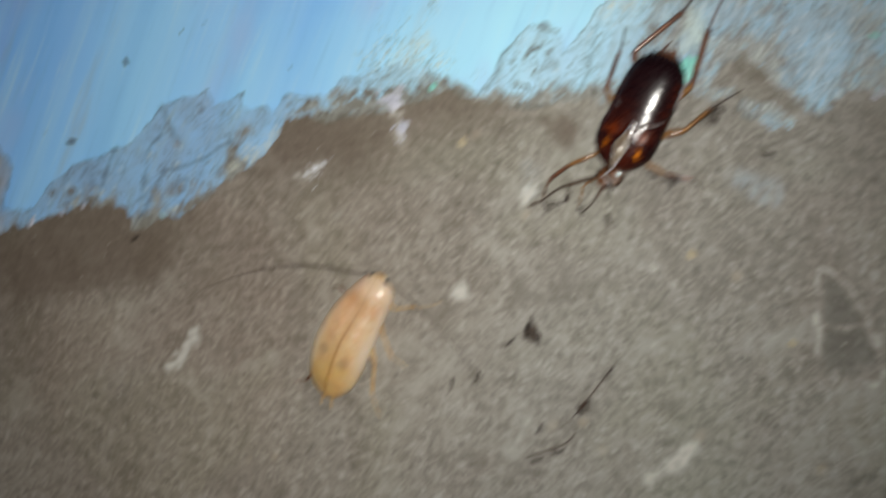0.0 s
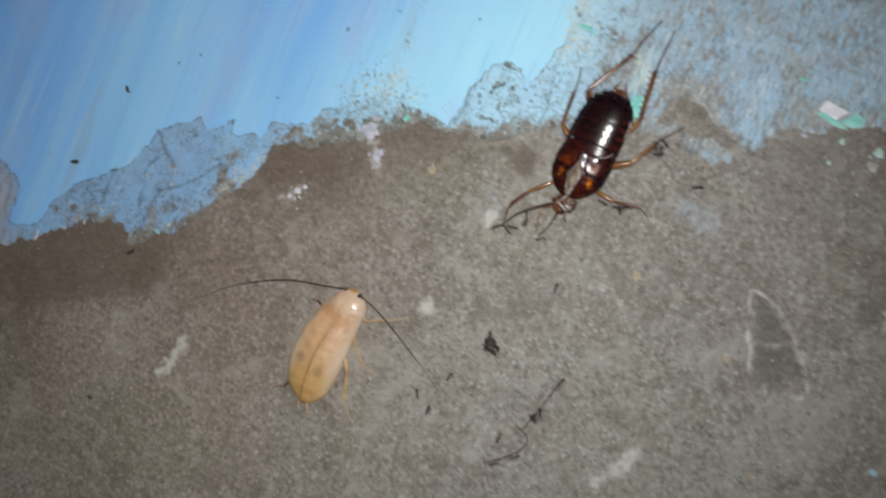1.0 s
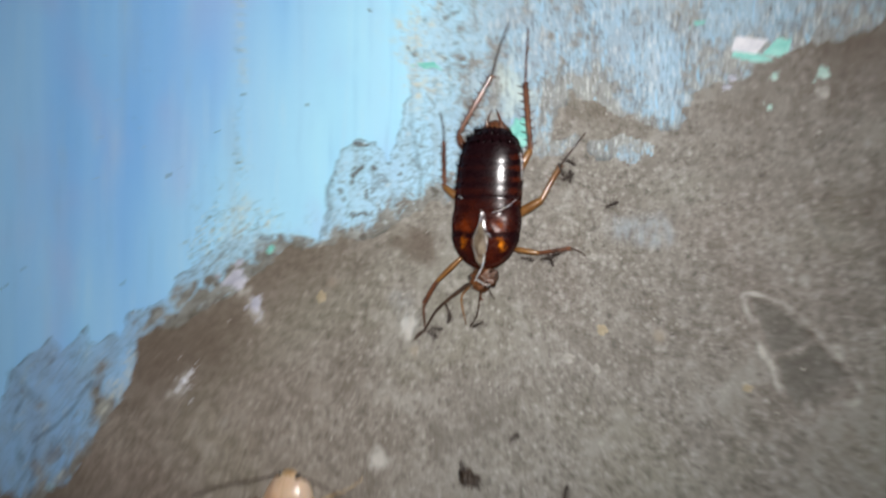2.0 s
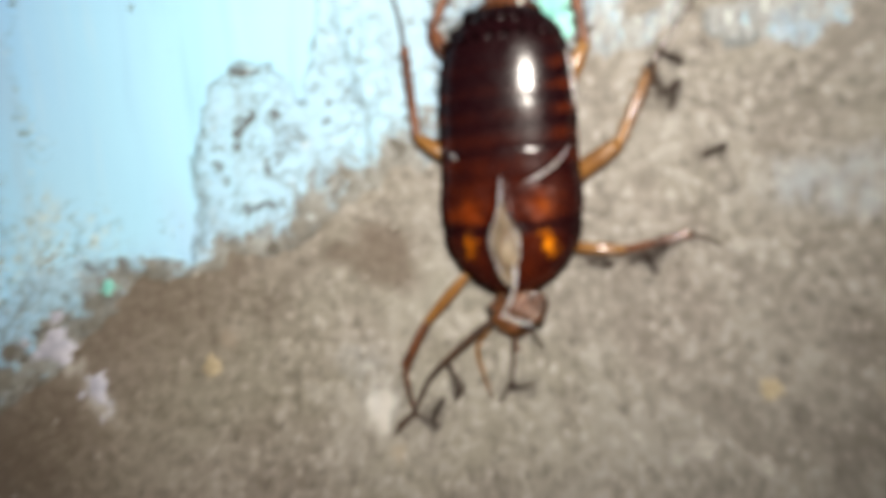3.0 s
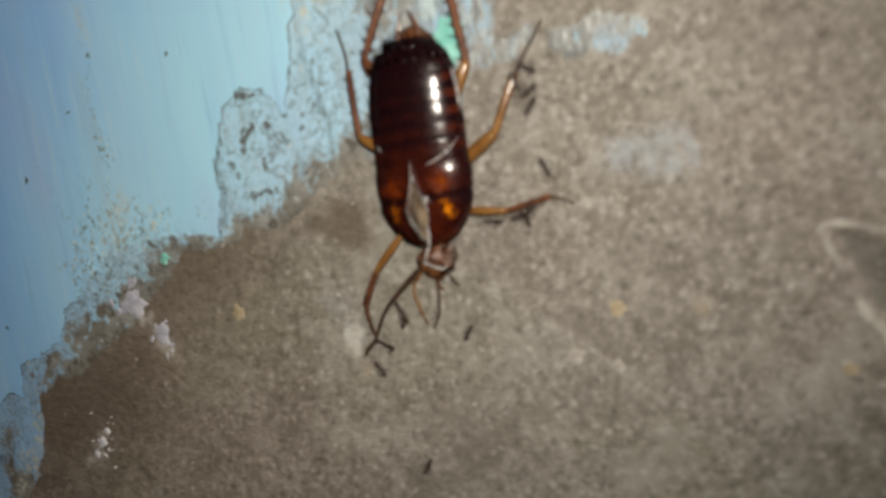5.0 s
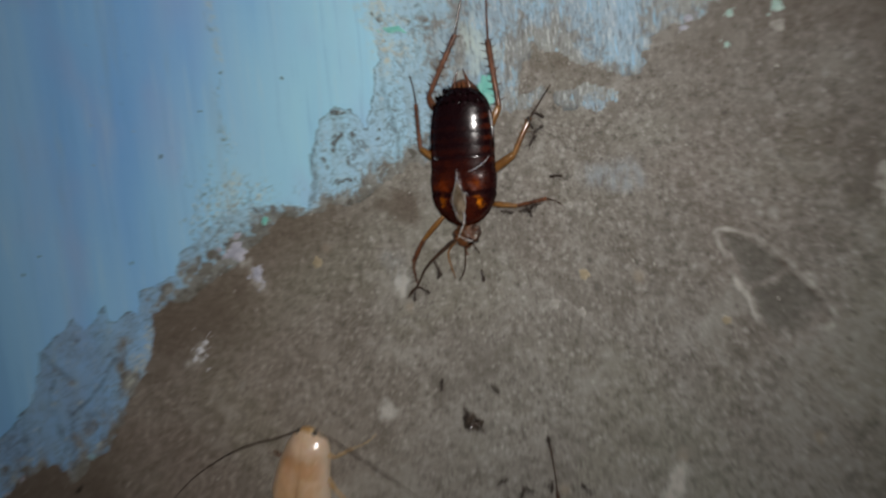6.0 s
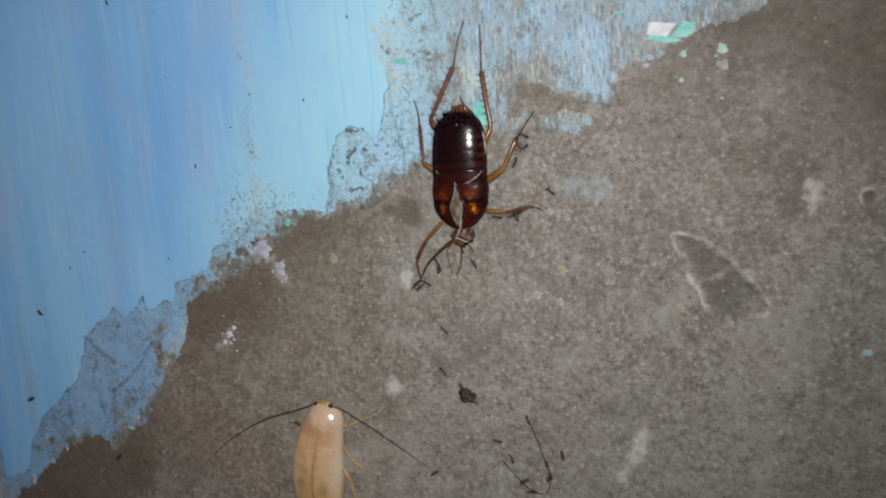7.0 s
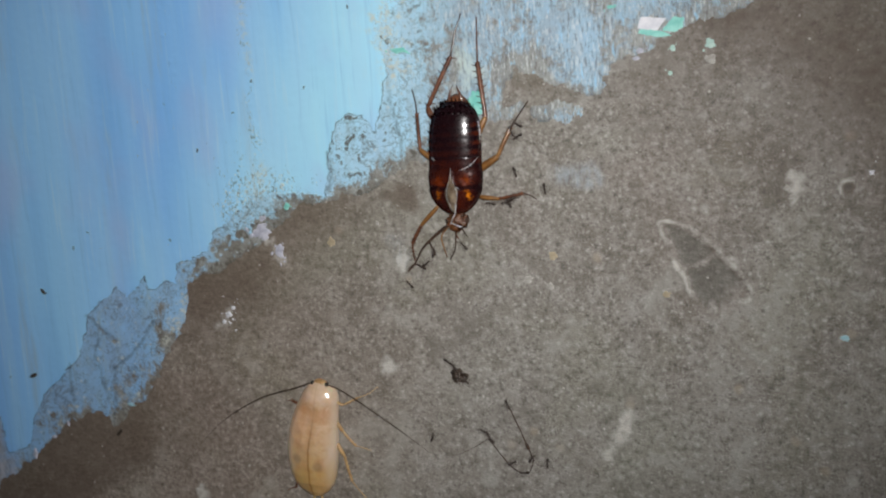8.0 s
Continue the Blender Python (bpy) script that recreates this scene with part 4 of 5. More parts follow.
def shed_skin():
    """Empty brown skin of a cockroach, split open along the back; its head points to -y."""
    t = thing("cockroach_skin", -16.1, 24.0, "empty dark brown glossy cockroach skin, split along its back", "cockroach skin")
    # abdomen: seven back plates, from the waist to the rump
    RISE, UP = 1.75, 0.06
    ys = [0.2, 2.3, 4.1, 5.7, 7.2, 8.5, 9.6, 10.5]
    ws = [5.2, 5.22, 5.18, 5.08, 4.88, 4.52, 3.9, 2.75]
    hs = [3.4, 3.52, 3.55, 3.47, 3.28, 2.95, 2.35, 1.45]
    for i in range(7):
        g = plate(ys[i] - 0.02, ys[i + 1] + 0.05, (ws[i] - 0.02, ws[i + 1] + 0.02), (hs[i] - 0.02, hs[i + 1] + 0.025), RISE, 0.2 + 0.09 * i, 0.0, nu=34, nv=5, dome=0.08, bow_front=0.11 + 0.09 * i)
        last = 5 * 35
        teeth = [(0, -1), (33, 1)] if i < 4 else [(q, (q - 16) / 17) for q in range(1, 33, 3)]
        for q, s in teeth:
            root = [last + q, last + q + 1, last - 35 + q]
            mid = Vector(g.v[root[0]])
            g.v.append((mid.x + 0.4 * s, mid.y + (0.8 if i < 4 else 0.55 + 0.12 * (i - 3)), mid.z + 0.2))
            tip = len(g.v) - 1
            g.f += [(root[0], root[1], tip), (root[1], root[2], tip), (root[2], root[0], tip)]
        part("back_plate", g, SHELL, t)
    # small knobs added to the rump to give it its glints
    for u, y, w, h in ((0.08, 9.9, 3.5, 2.05), (0.34, 9.75, 3.6, 2.15), (0.56, 9.3, 3.9, 2.35), (0.76, 8.9, 4.2, 2.6), (-0.3, 9.8, 3.6, 2.1), (-0.62, 9.2, 3.9, 2.35)):
        part("glint_knob", leaned(Geo().add(*lump((u * w, y + 0.5 * (1 - u * u), RISE + h * flat_arch(math.asin(u)) + 0.05), (0.3, 0.34, 0.24), 12, 8, 0.2, u))), SHELL, t)
    belly = Geo().add(*lump((0, 2.2, 1.6), (4.85, 10.4, 1.5), 24, 10))
    part("belly", leaned(belly), LEG_BROWN, t, "dull brown underside")
    # thorax: hind plate whole, middle and front plates split
    part("hind_plate", plate(-2.0, 0.75, (5.35, 5.25), (3.25, 3.47), RISE, 0.55, 0.06), SHELL, t)
    # pale strips in place of the crescent highlights on the glossy back
    rim_line = [(1.5, -1.3, 5.1), (2.4, -1.1, 4.88), (3.4, -0.6, 4.5), (4.2, 0.1, 3.98), (4.75, 0.8, 3.4)]
    part("plate_glint", Geo().add(*tube(raised(rim_line, UP), (0.02, 0.07, 0.10, 0.07, 0.02), 8)), MEMBRANE, t, "thin whitish curved strip standing in for a highlight on the back")
    rim_line = [(-4.05, 1.3, 4.25), (-3.75, 0.95, 4.4), (-3.3, 0.7, 4.58)]
    part("plate_glint", Geo().add(*tube(raised(rim_line, UP), (0.02, 0.08, 0.02), 8)), MEMBRANE, t, "thin whitish curved strip standing in for a highlight on the back")
    # pale strip painted as the bright gleam along the right flank
    flank_line = [(4.55, 8.7, 2.2), (5.1, 7.2, 2.4), (5.3, 5.6, 2.5), (5.35, 4.2, 2.6), (5.3, 3.4, 2.7)]
    part("flank_glint", Geo().add(*tube(raised(flank_line, UP + 0.4), (0.03, 0.10, 0.13, 0.09, 0.03), 8)), MEMBRANE, t, "thin whitish strip standing in for a highlight along the flank")
    for side in (-1, 1):
        part("middle_plate", shell_half([(-4.9, 5.05, 2.95, 1.2), (-4.2, 5.35, 3.1, 0.8), (-3.2, 5.5, 3.2, 0.35), (-2.2, 5.5, 3.27, 0.12), (-1.3, 5.35, 3.32, 0.04)], side, RISE, rough=0.10), SHELL, t)
        part("front_plate", shell_half([(-9.7, 1.0, 0.85, 0.25), (-9.35, 2.0, 1.35, 0.4), (-8.7, 3.05, 1.85, 0.55), (-7.7, 4.1, 2.35, 0.8), (-6.5, 4.85, 2.75, 1.15), (-5.4, 5.3, 3.0, 1.3), (-4.55, 5.4, 3.1, 1.15)],
                                        side, RISE + 0.04, rough=0.12), SHELL, t, "amber-spotted brown neck shield half")
    lining = Geo().add(*lump((-0.1, -5.6, 2.3), (2.0, 3.7, 1.15), 20, 12, 0.3, 3.0))
    part("lining", leaned(lining), LINING, t, "pale dry inner lining in the split")
    g = Geo().add(*tube(raised([(0.05, -1.2, 5.1), (-0.45, -3.6, 4.85), (-1.1, -5.6, 4.6), (-0.75, -7.6, 3.9), (-0.3, -9.0, 3.2)], UP), (0.02, 0.05, 0.06, 0.05, 0.04), 7))
    g.add(*tube(raised([(0.1, -1.2, 5.1), (0.4, -3.6, 4.85), (1.05, -5.8, 4.55), (0.7, -7.6, 3.9), (0.2, -8.9, 3.2)], UP), (0.02, 0.045, 0.05, 0.05, 0.04), 7))
    g.add(*tube(raised([(0.05, -0.8, 5.2), (0.0, -1.9, 5.05), (-0.1, -3.0, 4.75)], UP), (0.03, 0.10, 0.03), 7))
    g.add(*tube(raised([(0.35, -7.3, 3.5), (0.25, -9.2, 3.5), (-0.55, -10.7, 3.1), (-1.2, -11.6, 2.4)], UP), (0.07, 0.12, 0.20, 0.12), 8))
    g.add(*tube(raised([(-0.9, -11.2, 2.9), (0.0, -11.7, 2.8), (1.0, -12.1, 2.5), (1.5, -11.6, 2.0)], UP), (0.14, 0.12, 0.12, 0.06), 8))
    part("membrane", leaned(g), MEMBRANE, t, "whitish torn membrane strands")
    head = part("head", leaned(Geo().add(*lump((0.0, -10.9, 1.6), (2.3, 1.5, 1.15), 22, 14, 0.5, 1.0)).add(*lump((-0.4, -12.3, 1.2), (1.3, 0.9, 0.8), 16, 10, 0.5, 4.0))), HEAD, t, "small empty dark brown head")
    for s in (-1, 1):
        part("eye", leaned(Geo().add(*lump((s * 1.9, -11.0, 1.8), (0.45, 0.7, 0.6), 10, 6))), LEG_DARK, head)
    for line, mat, radius in (([(-3.0, -12.2, 1.2), (-4.6, -14.1, 1.0), (-4.4, -16.5, 0.6), (-4.1, -18.3, 0.15)], LEG_AMBER, 0.17), ([(-1.5, -12.6, 1.3), (-1.7, -14.2, 1.0), (-2.2, -16.8, 0.6), (-3.5, -18.7, 0.15)], LEG_DARK, 0.18),
                              ([(-0.3, -12.6, 1.1), (0.2, -13.6, 0.9), (0.6, -14.4, 0.5)], LEG_DARK, 0.14), ([(-1.2, -12.8, 1.2), (-1.6, -13.9, 0.9), (-1.3, -14.6, 0.5)], LEG_BROWN, 0.2)):
        part("palp", Geo().add(*tube(line, [radius * q for q in np.linspace(1.0, 0.7, len(line))], 6)), mat, head)
    # tail feelers
    for s in (-1, 1):
        part("cercus", Geo().add(*tube([(0.6 + s * 1.5, 10.0, 1.9), (0.6 + s * 1.1, 12.2, 2.1), (0.6 + s * 0.3, 14.2, 2.0)], (0.32, 0.27, 0.05), 8)), LEG_BROWN, t)
    # legs; joints from the body outwards
    leg(t, "leg", [(-4.2, 8.2, 1.7), (-5.2, 10.4, 1.6), (-0.2, 19.4, 0.8), (2.2, 27.0, 0.3)], (LEG_BROWN, LEG_BROWN, LEG_DARK), (0.62, 0.44, 0.2), 16, 1.15, 1)
    leg(t, "leg", [(4.0, 4.2, 1.7), (6.2, 8.0, 1.6), (5.0, 18.0, 0.8), (5.2, 26.0, 0.3)], (LEG_AMBER, LEG_BROWN, LEG_BROWN), (0.68, 0.45, 0.2), 18, 1.15, 2)
    leg(t, "leg", [(-4.6, 0.6, 1.7), (-7.2, 2.6, 2.0), (-7.9, 9.4, 0.7), (-8.7, 13.9, 0.25)], (LEG_AMBER, LEG_BROWN, LEG_DARK), (0.6, 0.36, 0.18), 12, 0.85, 3)
    leg(t, "leg", [(3.6, -2.0, 1.7), (8.0, 0.6, 1.8), (10.6, 5.8, 0.8), (14.0, 10.3, 0.3)], (LEG_AMBER, LEG_AMBER, LEG_DARK), (0.72, 0.42, 0.18), 12, 0.85, 4)
    leg(t, "leg", [(3.4, -6.6, 1.6), (7.6, -7.2, 1.2), (12.2, -6.4, 0.7), (14.3, -7.5, 0.2)], (LEG_AMBER, LEG_BROWN, LEG_DARK), (0.45, 0.30, 0.16), 8, 0.6, 5)
    leg(t, "leg", [(-4.4, -8.0, 1.4), (-8.3, -11.8, 1.9), (-10.6, -15.2, 1.3), (-10.8, -18.8, 0.4)], (LEG_AMBER, LEG_BROWN, LEG_BROWN), (0.45, 0.36, 0.24), 10, 0.6, 6)
    part("antenna", Geo().add(*tube([(-2.4, -11.7, 1.4), (-3.8, -12.5, 1.5), (-6.6, -14.5, 1.2), (-9.0, -16.6, 0.7), (-10.7, -19.2, 0.3), (-12.4, -21.0, 0.15)], (0.34, 0.38, 0.28, 0.22, 0.17, 0.11), 7)), LEG_DARK, t)
    part("antenna", Geo().add(*tube([(-7.3, -15.2, 0.9), (-6.8, -16.6, 0.5), (-6.5, -18.0, 0.15)], (0.2, 0.18, 0.10), 7)), LEG_DARK, t)
    rnd = random.Random(23)
    fuzz = Geo()
    for a, b in (((-4.4, -12.9, 1.5), (-9.0, -16.6, 0.7)), ((-9.0, -16.6, 0.7), (-12.4, -21.0, 0.2)), ((-10.6, -15.2, 1.3), (-10.8, -18.8, 0.4)), ((-1.8, -14.6, 0.9), (-3.4, -18.5, 0.2)), ((-6.8, -16.6, 0.5), (-6.5, -18.0, 0.2))):
        for i in range(9):
            at = Vector(a).lerp(Vector(b), (i + rnd.random()) / 9)
            fuzz.add(*spine(at, Vector((rnd.uniform(-0.9, 0.9), rnd.uniform(-0.7, 0.5), rnd.uniform(-0.1, 0.35))), 0.08))
    part("bristles", fuzz, LEG_DARK, t, "short dark stubble on feelers and mouth")
    part("claw", Geo().add(*tube([(-12.6, -21.2, 0.12), (-12.1, -20.3, 0.3), (-10.7, -19.6, 0.35), (-9.2, -20.3, 0.12)], (0.10, 0.15, 0.17, 0.11), 7)), LEG_DARK, t)
    return t


shed_skin()


# ---- the pale cockroach, just out of its skin ----
def smooth_back(stations, z0=0.95, nu=30, steps=5):
    """A soft rounded back; stations: place along the body, half width, height, sideways shift."""
    s = np.array(stations, float)
    at = np.linspace(0, len(s) - 1, (len(s) - 1) * steps + 1)
    g = Geo()
    for q in at:
        y, w, h, dx = (np.interp(q, np.arange(len(s)), s[:, c]) for c in range(4))
        for j in range(nu + 1):
            a = (2 * j / nu - 1) * math.pi / 2 * 1.12
            x = w * math.sin(a)
            lumpy = 0.30 * noise.noise(Vector((x * 0.42, y * 0.5, 1.3))) * max(0, math.cos(a)) + 0.09 * noise.noise(Vector((x * 1.1, y * 1.1, 7.0)))
            ring = 0.05 * math.cos(2 * math.pi * y / 1.9) * max(0, math.cos(a)) * (1 if y < 3 else 0)
            g.v.append((x + dx, y, z0 + h * math.cos(a) * 0.98 + lumpy * min(1, h) + ring))
    for i in range(len(at) - 1):
        for j in range(nu):
            k = i * (nu + 1) + j
            g.f.append((k, k + 1, k + nu + 2, k + nu + 1) if s[0, 0] < s[-1, 0] else (k, k + nu + 1, k + nu + 2, k + 1))
    return g


def pale_roach():
    """Cream-white soft cockroach; its head points to +y. Returns the thing and its moving feeler."""
    t = thing("cockroach", -50.4, -32.0, "freshly moulted cream-white cockroach, soft and glossy, long dark feelers", "cockroach")
    part("back", smooth_back([(9.4, 3.8, 2.65, 0.2), (8.4, 4.2, 2.8, 0.1), (7.0, 4.7, 2.95, -0.35), (4.0, 5.25, 3.1, -1.0), (1.0, 5.65, 3.3, -1.4), (-2.0, 5.85, 3.4, -1.6), (-5.0, 5.8, 3.3, -1.7),
                              (-8.0, 5.3, 2.95, -1.6), (-10.0, 4.5, 2.45, -1.4), (-11.6, 3.2, 1.75, -1.25), (-12.6, 1.8, 1.05, -1.1), (-13.0, 0.5, 0.45, -1.05)]), CREAM, t)
    part("neck_shield", smooth_back([(12.4, 0.5, 0.6, 0.1), (12.05, 1.6, 1.25, 0.15), (11.4, 2.7, 1.95, 0.33), (10.5, 3.45, 2.5, 0.42), (9.5, 4.0, 2.82, 0.28), (8.4, 4.33, 2.94, 0.08), (7.5, 4.5, 2.9, -0.2)]), CREAM, t)
    part("belly", Geo().add(*lump((-1.0, -0.8, 1.0), (4.9, 11.2, 0.75), 20, 8)), CREAM_LEG, t)
    head = part("head", Geo().add(*lump((0.4, 11.7, 1.3), (1.75, 1.1, 0.85), 14, 8)), CREAM_LEG, t)
    for x in (-1.1, 2.1):
        part("eye", Geo().add(*lump((x, 11.9, 1.75), (0.45, 0.5, 0.5), 10, 6)), EYE, head, "small black eye")
    for s in (-1, 1):
        part("cercus", Geo().add(*tube([(-1.0 + s * 0.8, -11.8, 0.9), (-0.7 + s * 1.0, -13.6, 0.8), (-0.3 + s * 1.1, -15.2, 0.6)], (0.32, 0.22, 0.05), 8)), CREAM_LEG, t)
    pale = (CREAM_LEG, CREAM_LEG, CREAM_LEG)
    leg(t, "leg", [(3.6, -0.2, 1.0), (5.6, -3.2, 0.9), (7.2, -8.6, 0.7), (10.2, -12.0, 0.2)], pale, (0.46, 0.27, 0.13), 12, 0.7, 11)
    leg(t, "leg", [(3.8, 4.2, 1.0), (5.4, 2.0, 1.0), (8.2, -0.8, 0.7), (11.2, -1.4, 0.2)], pale, (0.4, 0.24, 0.12), 10, 0.6, 12)
    leg(t, "leg", [(3.4, 8.6, 1.0), (5.3, 7.7, 1.0), (8.7, 9.6, 0.7), (12.8, 12.2, 0.2)], (CREAM_LEG, CREAM_LEG, CREAM_LEG), (0.34, 0.19, 0.10), 8, 0.5, 13)
    leg(t, "leg", [(-3.2, 8.0, 1.0), (-4.8, 6.6, 1.0), (-6.6, 7.0, 0.7), (-8.2, 6.6, 0.2)], (CREAM_LEG, LEG_BROWN, LEG_BROWN), (0.42, 0.26, 0.13), 6, 0.5, 14)
    leg(t, "leg", [(-4.2, 2.0, 1.0), (-5.9, -0.5, 0.9), (-6.3, -3.2, 0.7), (-6.7, -4.6, 0.2)], pale, (0.5, 0.3, 0.14), 6, 0.3, 15)
    leg(t, "leg", [(-3.9, -6.0, 1.0), (-5.0, -9.0, 0.9), (-6.2, -12.2, 0.6), (-8.4, -13.4, 0.2)], (CREAM_LEG, LEG_BROWN, LEG_BROWN), (0.5, 0.25, 0.15), 6, 0.3, 16)
    far = part("antenna", Geo().add(*tube([(0, 0, 0), (-4.4, -1.3, 0.5), (-13.7, -3.9, 0.4), (-23.7, -9.2, -0.1), (-30.8, -14.9, -0.7), (-37.8, -21.4, -1.2)], (0.16, 0.13, 0.115, 0.09, 0.06, 0.025), 7, 8)), FEELER, t)
    far.matrix_basis = pose(-0.6 * MM, 12.2 * MM, 1.5 * MM)
    g = Geo().add(*tube([(0, 0, 0), (3.2, -0.6, 0.2), (8.3, -2.6, 0.2), (15.6, -6.2, -0.3), (22.6, -10.2, -1.2)], (0.16, 0.13, 0.11, 0.09, 0.05), 7, 8))
    feeler = part("antenna", g, FEELER, t)
    feeler.matrix_basis = pose(2.5 * MM, 12.0 * MM, 1.5 * MM)
    return t, feeler, far


roach, feeler, far_feeler = pale_roach()


# ---- ants ----
def build_ant():
    t = thing("ant", 0, 0, "tiny dark brown ant on the cement", "ant", "ants")
    part("abdomen", Geo().add(*lump((0, -0.72, 0.42), (0.30, 0.46, 0.28), 10, 8)), ANT, t)
    part("thorax", Geo().add(*lump((0, 0.05, 0.42), (0.17, 0.42, 0.19), 10, 6)).add(*lump((0, -0.32, 0.40), (0.10, 0.12, 0.13), 8, 6)), ANT, t)
    head = part("head", Geo().add(*lump((0, 0.66, 0.42), (0.24, 0.29, 0.19), 10, 8)), ANT, t)
    for s in (-1, 1):
        part("antenna", Geo().add(*tube([(s * 0.1, 0.85, 0.45), (s * 0.42, 1.2, 0.55), (s * 0.35, 1.65, 0.3)], (0.045, 0.04, 0.04), 5, 3)), ANT, head)
        for y, dy in ((0.28, 0.55), (0.05, 0.0), (-0.15, -0.65)):
            part("leg", Geo().add(*tube([(s * 0.12, y, 0.4), (s * 0.55, y + dy * 0.5, 0.55), (s * 0.85, y + dy, 0.04)], (0.05, 0.04, 0.025), 5, 3)), ANT, t)
    return t


FIRST_ANT = build_ant()
FIRST_USED = []


def ant(x, y, turn, z=0.0, lift=0.0):
    """An ant at a place, its head turned that many degrees from +y."""
    m = pose(x * MM, y * MM, z * MM, lift, 0, turn)
    if not FIRST_USED:
        FIRST_USED.append(1)
        FIRST_ANT.matrix_basis = m
        return FIRST_ANT
    return copy_thing(FIRST_ANT, m)


def heading(path):
    """Rows of time and pose for an ant that walks through (t, x, y) and looks where it goes."""
    rows, last = [], None
    for i, (t, x, y) in enumerate(path):
        _, px, py = path[max(i - 1, 0)]
        _, qx, qy = path[min(i + 1, len(path) - 1)]
        if abs(qx - px) + abs(qy - py) > 0.05:
            a = math.degrees(math.atan2(qy - py, qx - px)) - 90
            if last is not None:
                a = last + max(-80, min(80, (a - last + 180) % 360 - 180))
            last = a
        rows.append((t, pose(x * MM, y * MM, 0.05 * MM, 0, 0, last or 0)))
    return rows


# ants that walk: seconds and place
WALKS = [
    [(0, -25.6, -29.2), (0.5, -25.4, -32.1), (1, -26.1, -34.7), (1.5, -25.6, -37.5), (3, -28, -45), (5, -36, -52), (8, -44, -64)],
    [(0, -22.5, -21), (0.5, -23.8, -24), (1, -24.7, -26.9), (1.5, -25.1, -30.4), (3, -30, -37), (5, -33, -46), (8, -36, -60)],
    [(0, -14.5, 6.0), (0.5, -13.0, 4.0), (1, -12.2, -2.5), (1.5, -11.8, -8.7), (3, -16, -12), (4.4, -23.1, -10.3), (4.7, -23.0, -9.8), (5.8, -24.3, -11.2), (6.5, -24.0, -12.8), (7.5, -23.5, -13.6), (8, -21.6, -15)],
    [(0, -19.0, -18.4), (1.5, -18.6, -18.2), (3, -17, -17.5), (5.8, -14.5, -14.5), (6, -15, -12.1), (6.5, -20.1, -8.6), (7, -23, -5), (8, -28.5, 0.5)],
    [(0, -29.5, -32.4), (1.5, -29.3, -33), (4, -28.5, -33.5), (6.5, -27.8, -33.4), (7.5, -27, -33.3), (8, -26.2, -30.5)],
    [(0, 6, 26), (2, 2, 24), (4.4, -5.1, 21.4), (5, -4.0, 20.4), (5.8, -2.3, 20.9), (6.5, -1.5, 20.5), (7, 0, 19.9), (7.5, 0, 19.4), (8, 0.1, 18.2)],
    [(0, -4.6, 29), (2, -4.2, 28), (5, -4.6, 26.5), (7, -6.4, 25.4), (7.5, -6.0, 23.7), (8, -5.4, 21.5)],
    [(0, -24.5, 5), (2, -25, 4.8), (3.5, -24.7, 5.0), (4.4, -26.1, 0.9), (4.7, -26.6, 1.0), (6, -27.5, 3.2), (7.5, -26.0, 3.4), (8, -24.5, 4.6)],
    [(0, -6.4, -26.6), (1.5, -6.0, -27.0), (3.5, -4.0, -27.6), (6.5, -1.2, -28.0), (7.5, -2.3, -30.8), (8, -2.6, -34.5)],
    [(0, -19.5, 5.5), (1, -18.7, 5.0), (3, -17.6, 6.6), (3.5, -17.2, 5.2), (4.7, -15.4, 4.6), (6.5, -15.6, 7.0), (8, -16.6, 8.0)],
]
walkers = [ant(w[0][1], w[0][2], 0) for w in WALKS]
# ants that stay where they feed on the skin's legs and feelers
for x, y, turn, z in ((-6.9, 15.9, 25, 0.25), (-6.0, 16.6, -60, 0.9), (-7.6, 16.0, 100, 0.2), (-10.6, 15.9, 80, 0.1), (-5.3, 29.0, 200, 0.9), (-4.2, 30.3, 60, 0.5), (-4.5, 28.0, 120, 0.1),
                      (-22.8, 6.8, -10, 0.3), (-25.6, 4.0, 60, 0.15),
                      (-20.2, -16.0, 30, 0.4), (-18.2, -18.6, -130, 0.2)):
    ant(x, y, turn, z)

# ---- the torn feeler that the ants drag ----
stick = thing("torn_feeler", -4.1, -17.5, "thin dark torn-off insect feeler, straight, dragged by ants", "insect feeler")
part("stalk", Geo().add(*tube([(0, 0, 0.35), (0.15, -4, 0.45), (0.1, -8, 0.4), (0, -12.2, 0.35)], (0.10, 0.13, 0.12, 0.14), 7)), LEG_DARK, stick)
part("joint", Geo().add(*lump((0.1, -9.2, 0.45), (0.34, 0.9, 0.3), 10, 6, 0.3, 2.0)), LEG_DARK, stick)
hook = thing("leg_scrap", -7.5, -30.0, "thin hooked piece of an insect leg, dragged by ants", "insect leg")
part("shin", Geo().add(*tube([(0, 0, 0.3), (-1.4, -2.7, 0.3), (-4.6, -1.6, 0.4), (-9.0, 3.8, 0.35)], (0.12, 0.10, 0.14, 0.12), 7)), LEG_DARK, hook)
part("foot", Geo().add(*tube([(-9.0, 3.8, 0.35), (-12.5, 1.6, 0.25), (-17.0, -0.6, 0.15)], (0.08, 0.06, 0.04), 6)), FEELER, hook)
